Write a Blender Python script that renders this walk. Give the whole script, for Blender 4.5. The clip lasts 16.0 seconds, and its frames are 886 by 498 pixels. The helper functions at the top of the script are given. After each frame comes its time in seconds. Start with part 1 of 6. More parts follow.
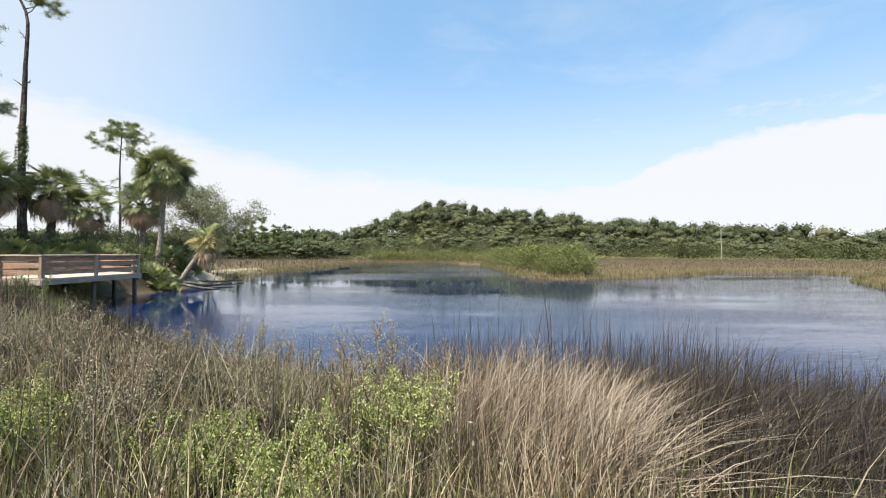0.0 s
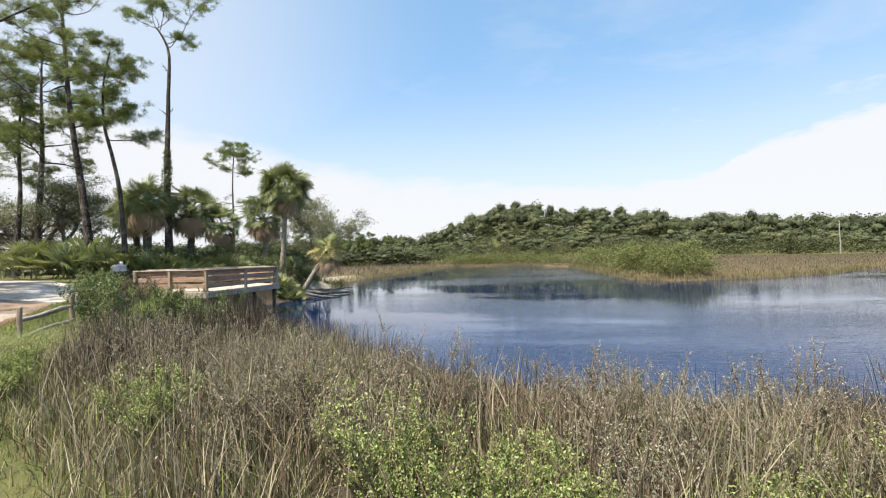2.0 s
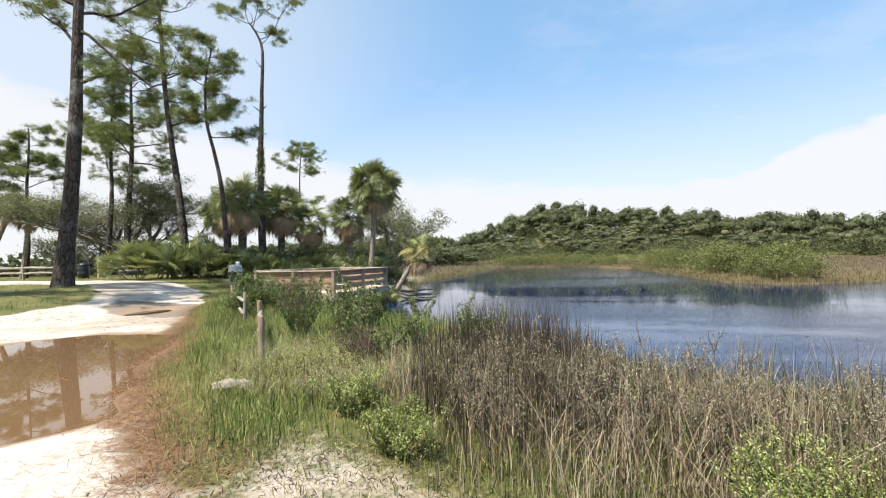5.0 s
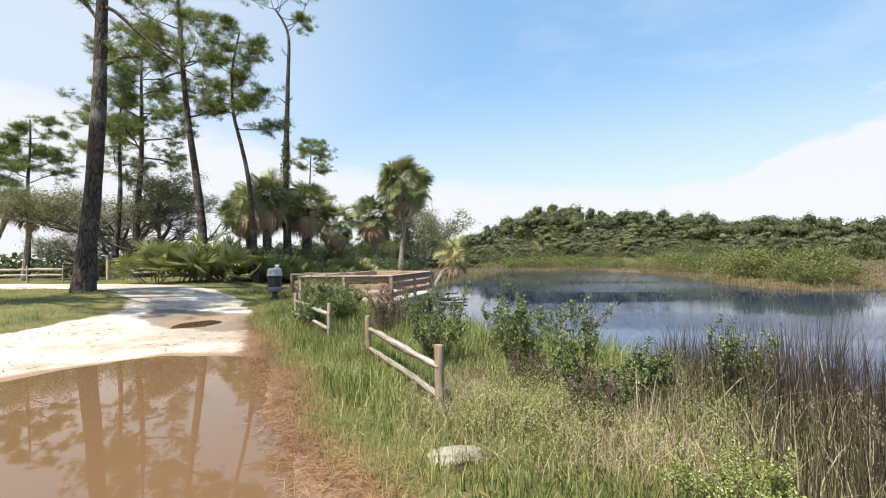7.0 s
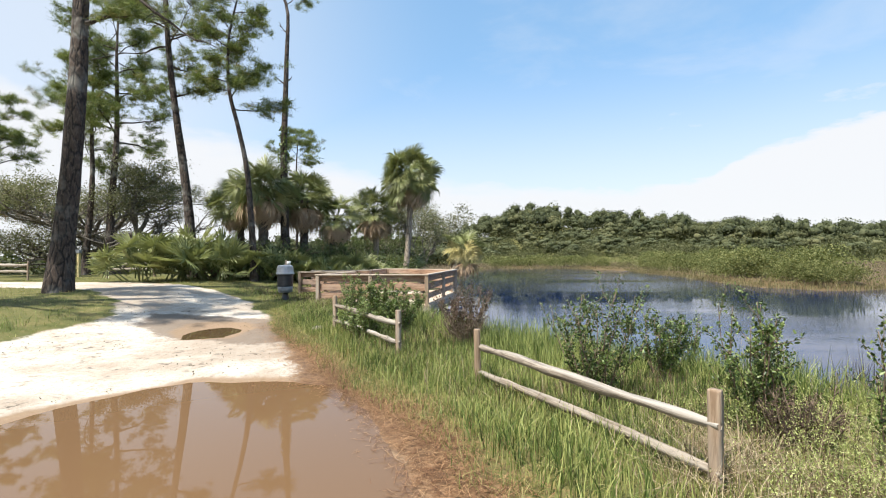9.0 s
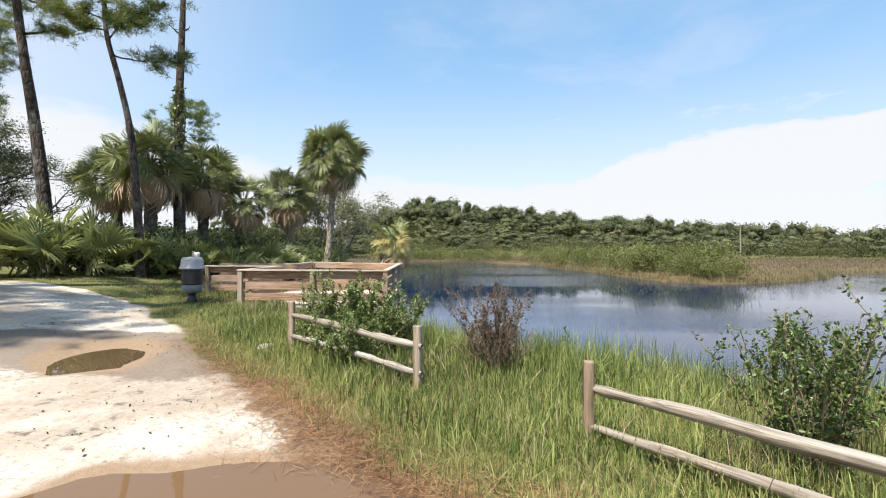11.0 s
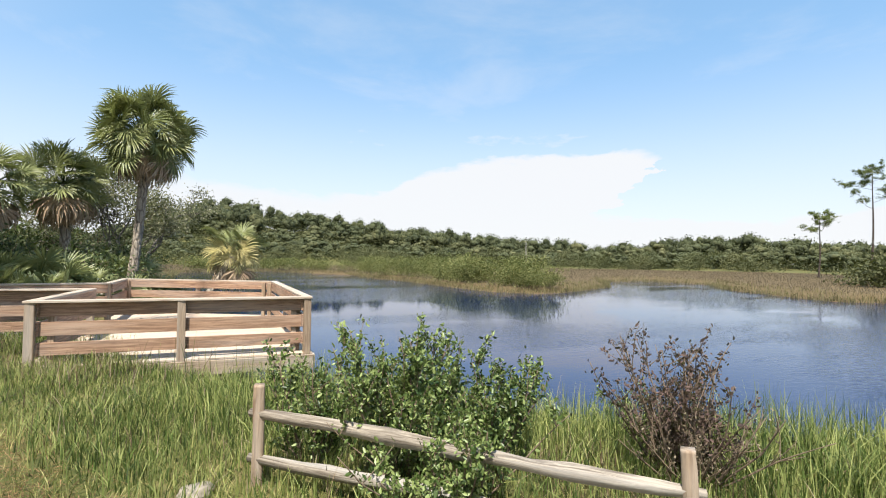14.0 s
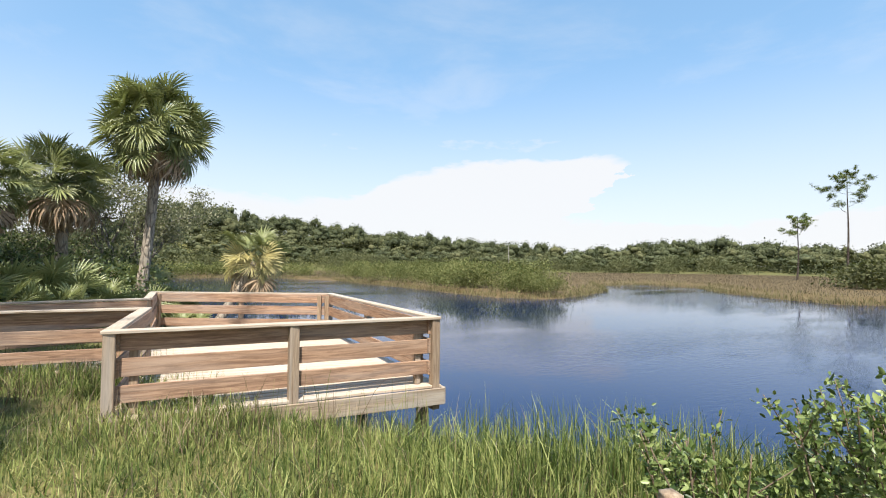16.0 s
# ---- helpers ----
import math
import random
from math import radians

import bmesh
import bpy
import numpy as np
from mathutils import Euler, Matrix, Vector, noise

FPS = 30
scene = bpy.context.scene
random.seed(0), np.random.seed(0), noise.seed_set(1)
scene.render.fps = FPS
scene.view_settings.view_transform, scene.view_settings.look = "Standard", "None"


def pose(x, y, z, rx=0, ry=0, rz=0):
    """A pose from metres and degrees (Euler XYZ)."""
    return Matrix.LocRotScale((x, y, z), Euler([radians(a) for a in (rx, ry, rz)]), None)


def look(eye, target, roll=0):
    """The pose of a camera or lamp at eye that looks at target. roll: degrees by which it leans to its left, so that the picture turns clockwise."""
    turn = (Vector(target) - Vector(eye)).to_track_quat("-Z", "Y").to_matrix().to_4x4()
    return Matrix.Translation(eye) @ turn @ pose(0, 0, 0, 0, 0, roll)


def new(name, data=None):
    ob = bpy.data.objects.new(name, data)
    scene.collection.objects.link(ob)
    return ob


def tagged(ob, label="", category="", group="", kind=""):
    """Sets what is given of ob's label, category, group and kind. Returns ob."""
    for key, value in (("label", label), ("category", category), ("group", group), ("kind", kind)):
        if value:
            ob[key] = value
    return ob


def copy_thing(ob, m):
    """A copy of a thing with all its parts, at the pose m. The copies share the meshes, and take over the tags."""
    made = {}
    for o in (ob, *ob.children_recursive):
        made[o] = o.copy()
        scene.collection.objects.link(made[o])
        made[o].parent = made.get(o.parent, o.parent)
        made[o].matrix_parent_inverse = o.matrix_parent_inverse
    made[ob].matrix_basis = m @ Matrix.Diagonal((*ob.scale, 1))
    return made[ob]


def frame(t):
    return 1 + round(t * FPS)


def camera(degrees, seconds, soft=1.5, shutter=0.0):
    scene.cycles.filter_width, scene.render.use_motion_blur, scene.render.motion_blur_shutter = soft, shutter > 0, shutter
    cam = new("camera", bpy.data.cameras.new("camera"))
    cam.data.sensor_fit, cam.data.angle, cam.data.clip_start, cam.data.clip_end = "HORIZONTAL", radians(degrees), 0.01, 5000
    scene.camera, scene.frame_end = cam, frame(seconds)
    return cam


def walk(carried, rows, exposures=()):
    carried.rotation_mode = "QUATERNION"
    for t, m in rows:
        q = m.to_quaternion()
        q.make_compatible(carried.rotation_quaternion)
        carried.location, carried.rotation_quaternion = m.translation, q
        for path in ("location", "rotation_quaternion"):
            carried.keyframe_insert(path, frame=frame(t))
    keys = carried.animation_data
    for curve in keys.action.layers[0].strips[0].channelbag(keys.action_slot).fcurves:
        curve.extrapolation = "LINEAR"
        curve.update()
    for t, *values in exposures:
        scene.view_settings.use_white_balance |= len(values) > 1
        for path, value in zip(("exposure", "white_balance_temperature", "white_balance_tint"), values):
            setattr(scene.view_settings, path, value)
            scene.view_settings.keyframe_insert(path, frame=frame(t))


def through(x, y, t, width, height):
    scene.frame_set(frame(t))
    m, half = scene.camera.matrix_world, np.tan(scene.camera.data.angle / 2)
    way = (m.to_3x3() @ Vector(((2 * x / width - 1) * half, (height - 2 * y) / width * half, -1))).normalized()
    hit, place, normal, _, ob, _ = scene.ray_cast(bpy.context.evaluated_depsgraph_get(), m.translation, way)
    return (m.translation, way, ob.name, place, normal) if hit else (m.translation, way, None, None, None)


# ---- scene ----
cam = camera(86.8, 16.0, 1.1)
# seconds, eye, target, roll
PATH = [
    (0, (-0.112, 0.061, 1.579), (-0.062, 2.061, 1.592), 0.1),
    (0.5, (-0.804, 0.064, 1.625), (-0.906, 2.062, 1.652), -0.9),
    (1, (-1.567, 0.176, 1.687), (-1.74, 2.168, 1.72), -1.1),
    (1.5, (-2.323, 0.346, 1.726), (-2.539, 2.334, 1.757), -1.2),
    (2, (-3.056, 0.54, 1.735), (-3.303, 2.524, 1.765), -1.5),
    (2.5, (-3.755, 0.67, 1.76), (-4.031, 2.651, 1.789), -1.6),
    (3, (-4.529, 0.815, 1.791), (-4.834, 2.791, 1.821), -1.6),
    (3.5, (-5.265, 1.0, 1.806), (-5.601, 2.971, 1.836), -1.6),
    (4, (-6.021, 1.16, 1.827), (-6.386, 3.127, 1.858), -1.6),
    (4.5, (-6.796, 1.321, 1.811), (-7.178, 3.284, 1.845), -1.4),
    (7, (-10.68, 2.816, 1.96), (-11.023, 4.786, 2.004), -1.0),
    (7.5, (-11.353, 3.204, 1.954), (-11.679, 5.177, 2.0), -1.1),
    (8, (-11.95, 3.585, 1.959), (-12.251, 5.562, 2.001), -1.0),
    (10.5, (-14.654, 6.147, 1.963), (-14.616, 8.146, 1.976), -0.2),
    (11, (-15.071, 6.797, 1.963), (-14.866, 8.787, 1.963), 0.1),
    (11.5, (-15.521, 7.4, 1.988), (-15.138, 9.363, 1.984), 1.2),
    (12, (-15.95, 8.065, 1.996), (-15.419, 9.993, 1.999), 2.0),
    (12.5, (-16.298, 8.752, 2.01), (-15.634, 10.639, 2.018), 2.0),
    (13, (-16.617, 9.454, 2.016), (-15.811, 11.284, 2.037), 1.5),
    (13.5, (-16.916, 10.075, 2.048), (-15.973, 11.838, 2.087), 1.0),
    (14, (-17.267, 10.683, 2.087), (-16.273, 12.418, 2.131), 0.8),
    (14.5, (-17.609, 11.311, 2.109), (-16.581, 13.026, 2.16), 0.7),
    (15, (-17.996, 11.936, 2.13), (-16.94, 13.634, 2.188), 0.7),
    (15.5, (-18.354, 12.555, 2.141), (-17.276, 14.239, 2.202), 0.6),
    (16, (-18.753, 13.17, 2.165), (-17.667, 14.848, 2.227), 0.5),
]
walk(cam, [(t, look(eye, target, roll)) for t, eye, target, roll in PATH])

# ---------- world, sun ----------
SUN_ELEV, SUN_AZ = 61.0, 212.0     # degrees above the horizon; clockwise from +y
SKY_STRENGTH, SUN_STRENGTH = 0.145, 5.4
scene.view_settings.exposure = 0.71


class Net:
    """Small node-tree writer."""

    def __init__(self, tree):
        self.t = tree

    def n(self, kind, props=None, **ins):
        nd = self.t.nodes.new(kind)
        props = props or {}
        if "operation" in props:
            nd.operation = props["operation"]
        if "use_clamp" in props:
            nd.use_clamp = props["use_clamp"]
        if "interpolation_type" in props:
            nd.interpolation_type = props["interpolation_type"]
        if "feature" in props:
            nd.feature = props["feature"]
        if "attribute_name" in props:
            nd.attribute_name = props["attribute_name"]
        for k, v in ins.items():
            key = int(k[1:]) if k[0] == "i" and k[1:].isdigit() else k.replace("_", " ")
            self.put(nd.inputs[key], v)
        return nd

    def put(self, sock, v):
        if isinstance(v, bpy.types.NodeSocket):
            self.t.links.new(v, sock)
        elif isinstance(v, bpy.types.Node):
            self.t.links.new(v.outputs[0], sock)
        else:
            sock.default_value = v

    def math(self, op, a, b=0.0, c=0.0, clamp=False):
        return self.n("ShaderNodeMath", {"operation": op, "use_clamp": clamp}, i0=a, i1=b, i2=c).outputs[0]

    def ramp(self, fac, lo, hi, a=0.0, b=1.0):
        return self.n("ShaderNodeMapRange", {"interpolation_type": "SMOOTHSTEP"}, Value=fac, From_Min=lo, From_Max=hi, To_Min=a, To_Max=b).outputs[0]

    def mix(self, fac, a, b, blend="MIX"):
        nd = self.t.nodes.new("ShaderNodeMix")
        nd.data_type, nd.blend_type = "RGBA", blend
        for sock, v in ((nd.inputs[0], fac), (nd.inputs[6], a), (nd.inputs[7], b)):
            self.put(sock, (*v, 1) if isinstance(v, tuple) and len(v) == 3 else v)
        return nd.outputs[2]

    def noise(self, vec, scale, detail=3.0, rough=0.55, dist=0.0):
        return self.n("ShaderNodeTexNoise", None, Vector=vec, Scale=scale, Detail=detail, Roughness=rough, Distortion=dist).outputs[0]

    def coords(self, kind="Object", scale=(1, 1, 1)):
        tc = self.t.nodes.new("ShaderNodeTexCoord")
        mp = self.n("ShaderNodeMapping", None, Vector=tc.outputs[kind])
        mp.inputs["Scale"].default_value = scale
        return mp.outputs[0]


def make_world():
    w = bpy.data.worlds.new("sky")
    w.use_nodes = True
    w.node_tree.nodes.clear()
    g = Net(w.node_tree)
    sky = g.n("ShaderNodeTexSky")
    sky.sky_type, sky.sun_disc = "NISHITA", False
    sky.sun_elevation, sky.sun_rotation = radians(SUN_ELEV), radians(SUN_AZ)
    sky.air_density, sky.dust_density, sky.ozone_density = 1.0, 0.0, 4.0
    tc = g.t.nodes.new("ShaderNodeTexCoord")
    d = tc.outputs["Generated"]
    s = g.n("ShaderNodeSeparateXYZ", None, Vector=d)
    elev = g.math("ARCSINE", s.outputs[2])
    az = g.math("ARCTAN2", s.outputs[0], s.outputs[1])
    mp = g.n("ShaderNodeMapping", None, Vector=d)
    mp.inputs["Scale"].default_value = (1, 1, 3.2)
    wisp = g.noise(mp.outputs[0], 3.1, 7.0, 0.6, 0.3)
    fine = g.noise(mp.outputs[0], 11.0, 5.0, 0.6)
    # the cloud bank's upper edge by compass heading, with a blunt end to one side
    edge = g.t.nodes.new("ShaderNodeValToRGB")
    slant = g.math("ADD", az, g.math("ADD", g.math("MULTIPLY", g.math("SUBTRACT", fine, 0.5), 0.22), g.math("MULTIPLY", g.math("SUBTRACT", 0.22, elev), 1.1)))
    g.put(edge.inputs[0], g.math("MULTIPLY_ADD", g.math("ADD", az, g.math("MULTIPLY", g.math("SUBTRACT", slant, az), g.ramp(az, 0.45, 0.85))), 0.5, 0.5))
    CLOUD = ((-80, 0.30), (-26, 0.215), (-15, 0.175), (2, 0.14), (21, 0.15), (26, 0.178), (34, 0.212), (52, 0.232), (57.5, 0.212), (60, 0.13), (66, 0.10))
    while len(edge.color_ramp.elements) < len(CLOUD):
        edge.color_ramp.elements.new(0.5)
    for k, (deg, top) in zip(edge.color_ramp.elements, CLOUD):
        k.position, k.color = radians(deg) * 0.5 + 0.5, (top, top, top, 1)
    side = g.ramp(az, -0.1, 0.5)
    top = g.math("ADD", edge.outputs[0], g.math("MULTIPLY", g.math("SUBTRACT", wisp, 0.5), 0.09))
    top = g.math("ADD", top, g.math("MULTIPLY", g.math("SUBTRACT", fine, 0.5), 0.05))
    gap = g.math("SUBTRACT", top, elev)
    soft, crisp = g.ramp(gap, -0.05, 0.04), g.ramp(gap, -0.008, 0.022)
    bank = g.math("ADD", soft, g.math("MULTIPLY", side, g.math("SUBTRACT", crisp, soft)))
    streak = g.math("MULTIPLY", g.ramp(g.math("ABSOLUTE", g.math("SUBTRACT", elev, g.math("MULTIPLY_ADD", g.math("SUBTRACT", fine, 0.5), 0.10, 0.25))), 0.022, 0.0), g.math("MULTIPLY", g.ramp(wisp, 0.45, 0.6), g.math("MULTIPLY", g.ramp(az, 0.1, 0.4), g.ramp(az, 1.1, 0.8))))
    thin = g.math("MULTIPLY", g.ramp(wisp, 0.4, 0.75), 0.28)
    thin = g.math("MULTIPLY", thin, g.ramp(elev, 0.9, 0.2, 0.25, 1.0))
    thin = g.math("MAXIMUM", thin, g.math("MULTIPLY", streak, 0.5))
    thin = g.math("MAXIMUM", thin, g.ramp(az, -0.05, -0.8, 0.0, 0.62))
    veil = g.ramp(elev, 0.42, 0.0, 0.0, 0.8)
    cover = g.math("MAXIMUM", g.math("MAXIMUM", g.math("MULTIPLY", bank, 0.96), thin), veil)
    clear = g.mix(0.5, sky.outputs[0], (1.55, 2.85, 4.1))
    clear = g.mix(g.ramp(elev, 0.42, 1.05, 0.0, 0.8), clear, (0.62, 1.7, 3.7))
    col = g.mix(cover, clear, (3.95, 4.0, 4.1))
    bg = g.n("ShaderNodeBackground", None, Color=col, Strength=SKY_STRENGTH)
    out = g.t.nodes.new("ShaderNodeOutputWorld")
    g.t.links.new(bg.outputs[0], out.inputs[0])
    scene.world = w


make_world()
sun = new("sun", bpy.data.lights.new("sun", "SUN"))
sun.data.energy, sun.data.angle, sun.data.color = SUN_STRENGTH, radians(0.55), (1.0, 0.955, 0.88)
SUN_DIR = Vector((math.sin(radians(SUN_AZ)) * math.cos(radians(SUN_ELEV)), math.cos(radians(SUN_AZ)) * math.cos(radians(SUN_ELEV)), math.sin(radians(SUN_ELEV))))
sun.matrix_world = look(SUN_DIR * 60, (0, 0, 0))


# ---------- materials ----------
def material(name):
    m = bpy.data.materials.new(name)
    m.use_nodes = True
    m.node_tree.nodes.clear()
    g = Net(m.node_tree)
    out = g.t.nodes.new("ShaderNodeOutputMaterial")
    b = g.t.nodes.new("ShaderNodeBsdfPrincipled")
    g.t.links.new(b.outputs[0], out.inputs[0])
    return m, g, b, out


def bump(g, b, height, strength=0.4, dist=0.02):
    nd = g.n("ShaderNodeBump", None, Height=height, Strength=strength, Distance=dist)
    g.t.links.new(nd.outputs[0], b.inputs["Normal"])


def leaf_material(name, dark, mid, light, rough=0.5, through=0.35, spread=1.0, patch_scale=0.7, patchy=0.9):
    """Foliage: each blade or leaf takes its own tone; some light passes through."""
    m, g, b, out = material(name)
    geo = g.t.nodes.new("ShaderNodeNewGeometry")
    rnd = geo.outputs["Random Per Island"]
    big = g.noise(g.coords(), patch_scale, 3.0)
    oi = g.t.nodes.new("ShaderNodeObjectInfo")
    rnd = g.math("ADD", rnd, g.math("MULTIPLY", g.math("SUBTRACT", oi.outputs["Random"], 0.5), 0.35))
    f = g.math("ADD", g.math("MULTIPLY", rnd, 1.0 * spread), g.math("MULTIPLY", g.math("SUBTRACT", big, 0.47 - (1 - spread) * 0.5 / patchy), patchy))
    cr = g.t.nodes.new("ShaderNodeValToRGB")
    g.put(cr.inputs[0], f)
    e = cr.color_ramp.elements
    e[0].position, e[0].color = 0.1, (*dark, 1)
    e[1].position, e[1].color = 0.95, (*light, 1)
    k = e.new(0.5)
    k.color = (*mid, 1)
    col = cr.outputs[0]
    g.put(b.inputs["Base Color"], col)
    b.inputs["Roughness"].default_value = rough
    b.inputs["Specular IOR Level"].default_value = 0.35
    tr = g.n("ShaderNodeBsdfTranslucent", None, Color=g.mix(0.4, col, (0.22, 0.26, 0.03)))
    mx = g.n("ShaderNodeMixShader", None, Fac=through)
    g.t.links.new(b.outputs[0], mx.inputs[1])
    g.t.links.new(tr.outputs[0], mx.inputs[2])
    g.t.links.new(mx.outputs[0], out.inputs[0])
    return m


def wood_material(name, base, dark, grey=0.35, along=(0.6, 9, 9), rough=0.8):
    """Weathered boards: grain along x, knots, grey patches, a tone per piece."""
    m, g, b, out = material(name)
    v = g.coords("Object", along)
    oi = g.t.nodes.new("ShaderNodeObjectInfo")
    off = g.n("ShaderNodeVectorMath", {"operation": "ADD"}, i0=v, i1=g.n("ShaderNodeCombineXYZ", None, X=g.math("MULTIPLY", oi.outputs["Random"], 37.0)))
    grain = g.noise(off.outputs[0], 4.0, 6.0, 0.65, 0.6)
    broad = g.noise(off.outputs[0], 0.9, 3.0)
    knot = g.n("ShaderNodeTexVoronoi", None, Vector=off.outputs[0], Scale=1.1).outputs["Distance"]
    col = g.mix(g.ramp(grain, 0.3, 0.72), dark, base)
    col = g.mix(g.math("MULTIPLY", g.ramp(broad, 0.4, 0.7), grey), col, (0.42, 0.40, 0.36))
    col = g.mix(g.ramp(knot, 0.09, 0.03), col, (dark[0] * 0.5, dark[1] * 0.45, dark[2] * 0.4))
    col = g.mix(g.math("MULTIPLY", oi.outputs["Random"], 0.35), col, (base[0] * 0.55, base[1] * 0.5, base[2] * 0.45))
    g.put(b.inputs["Base Color"], col)
    b.inputs["Roughness"].default_value = rough
    bump(g, b, grain, 0.5, 0.006)
    return m


def bark_material(name, a, c, light, scale=5.0):
    """Plated bark: long cells, deep dark furrows, lichen."""
    m, g, b, out = material(name)
    v = g.coords("Object", (1, 1, 0.33))
    vor = g.n("ShaderNodeTexVoronoi", {"feature": "DISTANCE_TO_EDGE"}, Vector=v, Scale=scale).outputs["Distance"]
    n1 = g.noise(v, scale * 3, 5.0, 0.65)
    n2 = g.noise(g.coords(), 1.3, 3.0)
    col = g.mix(g.ramp(vor, 0.0, 0.16), a, c)
    col = g.mix(g.ramp(n1, 0.45, 0.75), col, light)
    col = g.mix(g.math("MULTIPLY", g.ramp(n2, 0.5, 0.75), 0.5), col, (0.30, 0.30, 0.27))
    g.put(b.inputs["Base Color"], col)
    b.inputs["Roughness"].default_value = 0.9
    bump(g, b, g.math("ADD", g.ramp(vor, 0.0, 0.2), g.math("MULTIPLY", n1, 0.5)), 0.8, 0.03)
    return m


def plain_material(name, col, rough=0.5, metal=0.0, var=0.15, scale=6.0):
    m, g, b, out = material(name)
    n1 = g.noise(g.coords(), scale, 5.0, 0.6)
    g.put(b.inputs["Base Color"], g.mix(g.math("MULTIPLY", g.ramp(n1, 0.3, 0.75), var * 2), col, tuple(c * 0.45 for c in col)))
    g.put(b.inputs["Roughness"], g.ramp(n1, 0.2, 0.8, max(0.05, rough - 0.12), min(1.0, rough + 0.15)))
    b.inputs["Metallic"].default_value = metal
    bump(g, b, n1, 0.12, 0.004)
    return m


def ground_material():
    """Sand road, pine straw, lawn soil, marsh mud: set by the sheet's own attributes and broken up by noise."""
    m, g, b, out = material("ground_cover")
    v = g.coords()
    def att(n):
        return g.n("ShaderNodeAttribute", {"attribute_name": n}).outputs["Fac"]
    n_big = g.noise(v, 0.35, 4.0, 0.6)
    n_mid = g.noise(v, 1.7, 5.0, 0.62)
    n_fine = g.noise(v, 14.0, 5.0, 0.65)
    n_grit = g.noise(v, 60.0, 3.0, 0.7)
    wob = g.math("MULTIPLY", g.math("SUBTRACT", n_mid, 0.5), 0.9)
    wob2 = g.math("MULTIPLY", g.math("SUBTRACT", n_fine, 0.5), 0.7)
    sand = g.ramp(g.math("ADD", att("sand"), g.math("ADD", wob, wob2)), 0.35, 0.65)
    straw = g.ramp(g.math("ADD", att("straw"), g.math("ADD", wob, wob2)), 0.38, 0.62)
    wet = g.ramp(g.math("ADD", att("wet"), g.math("MULTIPLY", wob, 0.8)), 0.3, 0.7)
    mud = g.ramp(g.math("ADD", att("mud"), g.math("MULTIPLY", wob, 0.5)), 0.35, 0.65)
    beach = g.ramp(g.math("ADD", att("beach"), g.math("MULTIPLY", wob, 0.6)), 0.35, 0.65)
    lawn = g.mix(g.ramp(n_mid, 0.35, 0.7), (0.075, 0.085, 0.025), (0.19, 0.155, 0.065))
    lawn = g.mix(g.ramp(n_fine, 0.4, 0.75), lawn, (0.10, 0.11, 0.03))
    s = g.mix(g.ramp(n_mid, 0.35, 0.68), (0.57, 0.515, 0.435), (0.44, 0.375, 0.30))
    s = g.mix(g.math("MULTIPLY", g.ramp(n_fine, 0.48, 0.72), 0.75), s, (0.26, 0.205, 0.15))
    s = g.mix(g.math("MULTIPLY", g.ramp(n_big, 0.42, 0.62), 0.6), s, (0.27, 0.205, 0.145))
    n_crust = g.noise(v, 4.5, 6.0, 0.7)
    s = g.mix(g.math("MULTIPLY", g.math("MULTIPLY", g.ramp(n_crust, 0.56, 0.66), g.ramp(n_mid, 0.42, 0.58)), 0.95), s, (0.13, 0.105, 0.08))
    s = g.mix(g.math("MULTIPLY", g.ramp(n_grit, 0.58, 0.74), 0.5), s, (0.28, 0.24, 0.19))
    damp = g.ramp(g.math("ADD", att("damp"), g.math("ADD", g.math("MULTIPLY", wob, 1.3), wob2)), 0.4, 0.75)
    s = g.mix(g.math("MULTIPLY", damp, 0.85), s, g.mix(n_fine, (0.105, 0.078, 0.055), (0.25, 0.19, 0.14)))
    s = g.mix(wet, s, g.mix(n_fine, (0.20, 0.13, 0.075), (0.33, 0.24, 0.16)))
    st = g.mix(g.ramp(n_fine, 0.3, 0.7), (0.09, 0.048, 0.025), (0.25, 0.15, 0.08))
    md = g.mix(n_fine, (0.045, 0.035, 0.022), (0.11, 0.085, 0.05))
    col = g.mix(sand, lawn, s)
    col = g.mix(g.math("MULTIPLY", straw, 0.9), col, st)
    col = g.mix(mud, col, md)
    marsh = g.ramp(g.math("ADD", att("marsh"), g.math("MULTIPLY", wob, 0.3)), 0.3, 0.7)
    col = g.mix(marsh, col, g.mix(n_mid, (0.085, 0.06, 0.03), (0.16, 0.115, 0.055)))
    col = g.mix(beach, col, g.mix(n_fine, (0.26, 0.21, 0.145), (0.42, 0.36, 0.27)))
    g.put(b.inputs["Base Color"], col)
    b.inputs["Roughness"].default_value = 0.92
    b.inputs["Specular IOR Level"].default_value = 0.2
    h = g.math("ADD", g.math("MULTIPLY", n_fine, 0.7), g.math("ADD", g.math("MULTIPLY", n_grit, 0.3), g.math("MULTIPLY", n_mid, 1.2)))
    bump(g, b, h, 0.7, 0.04)
    return m


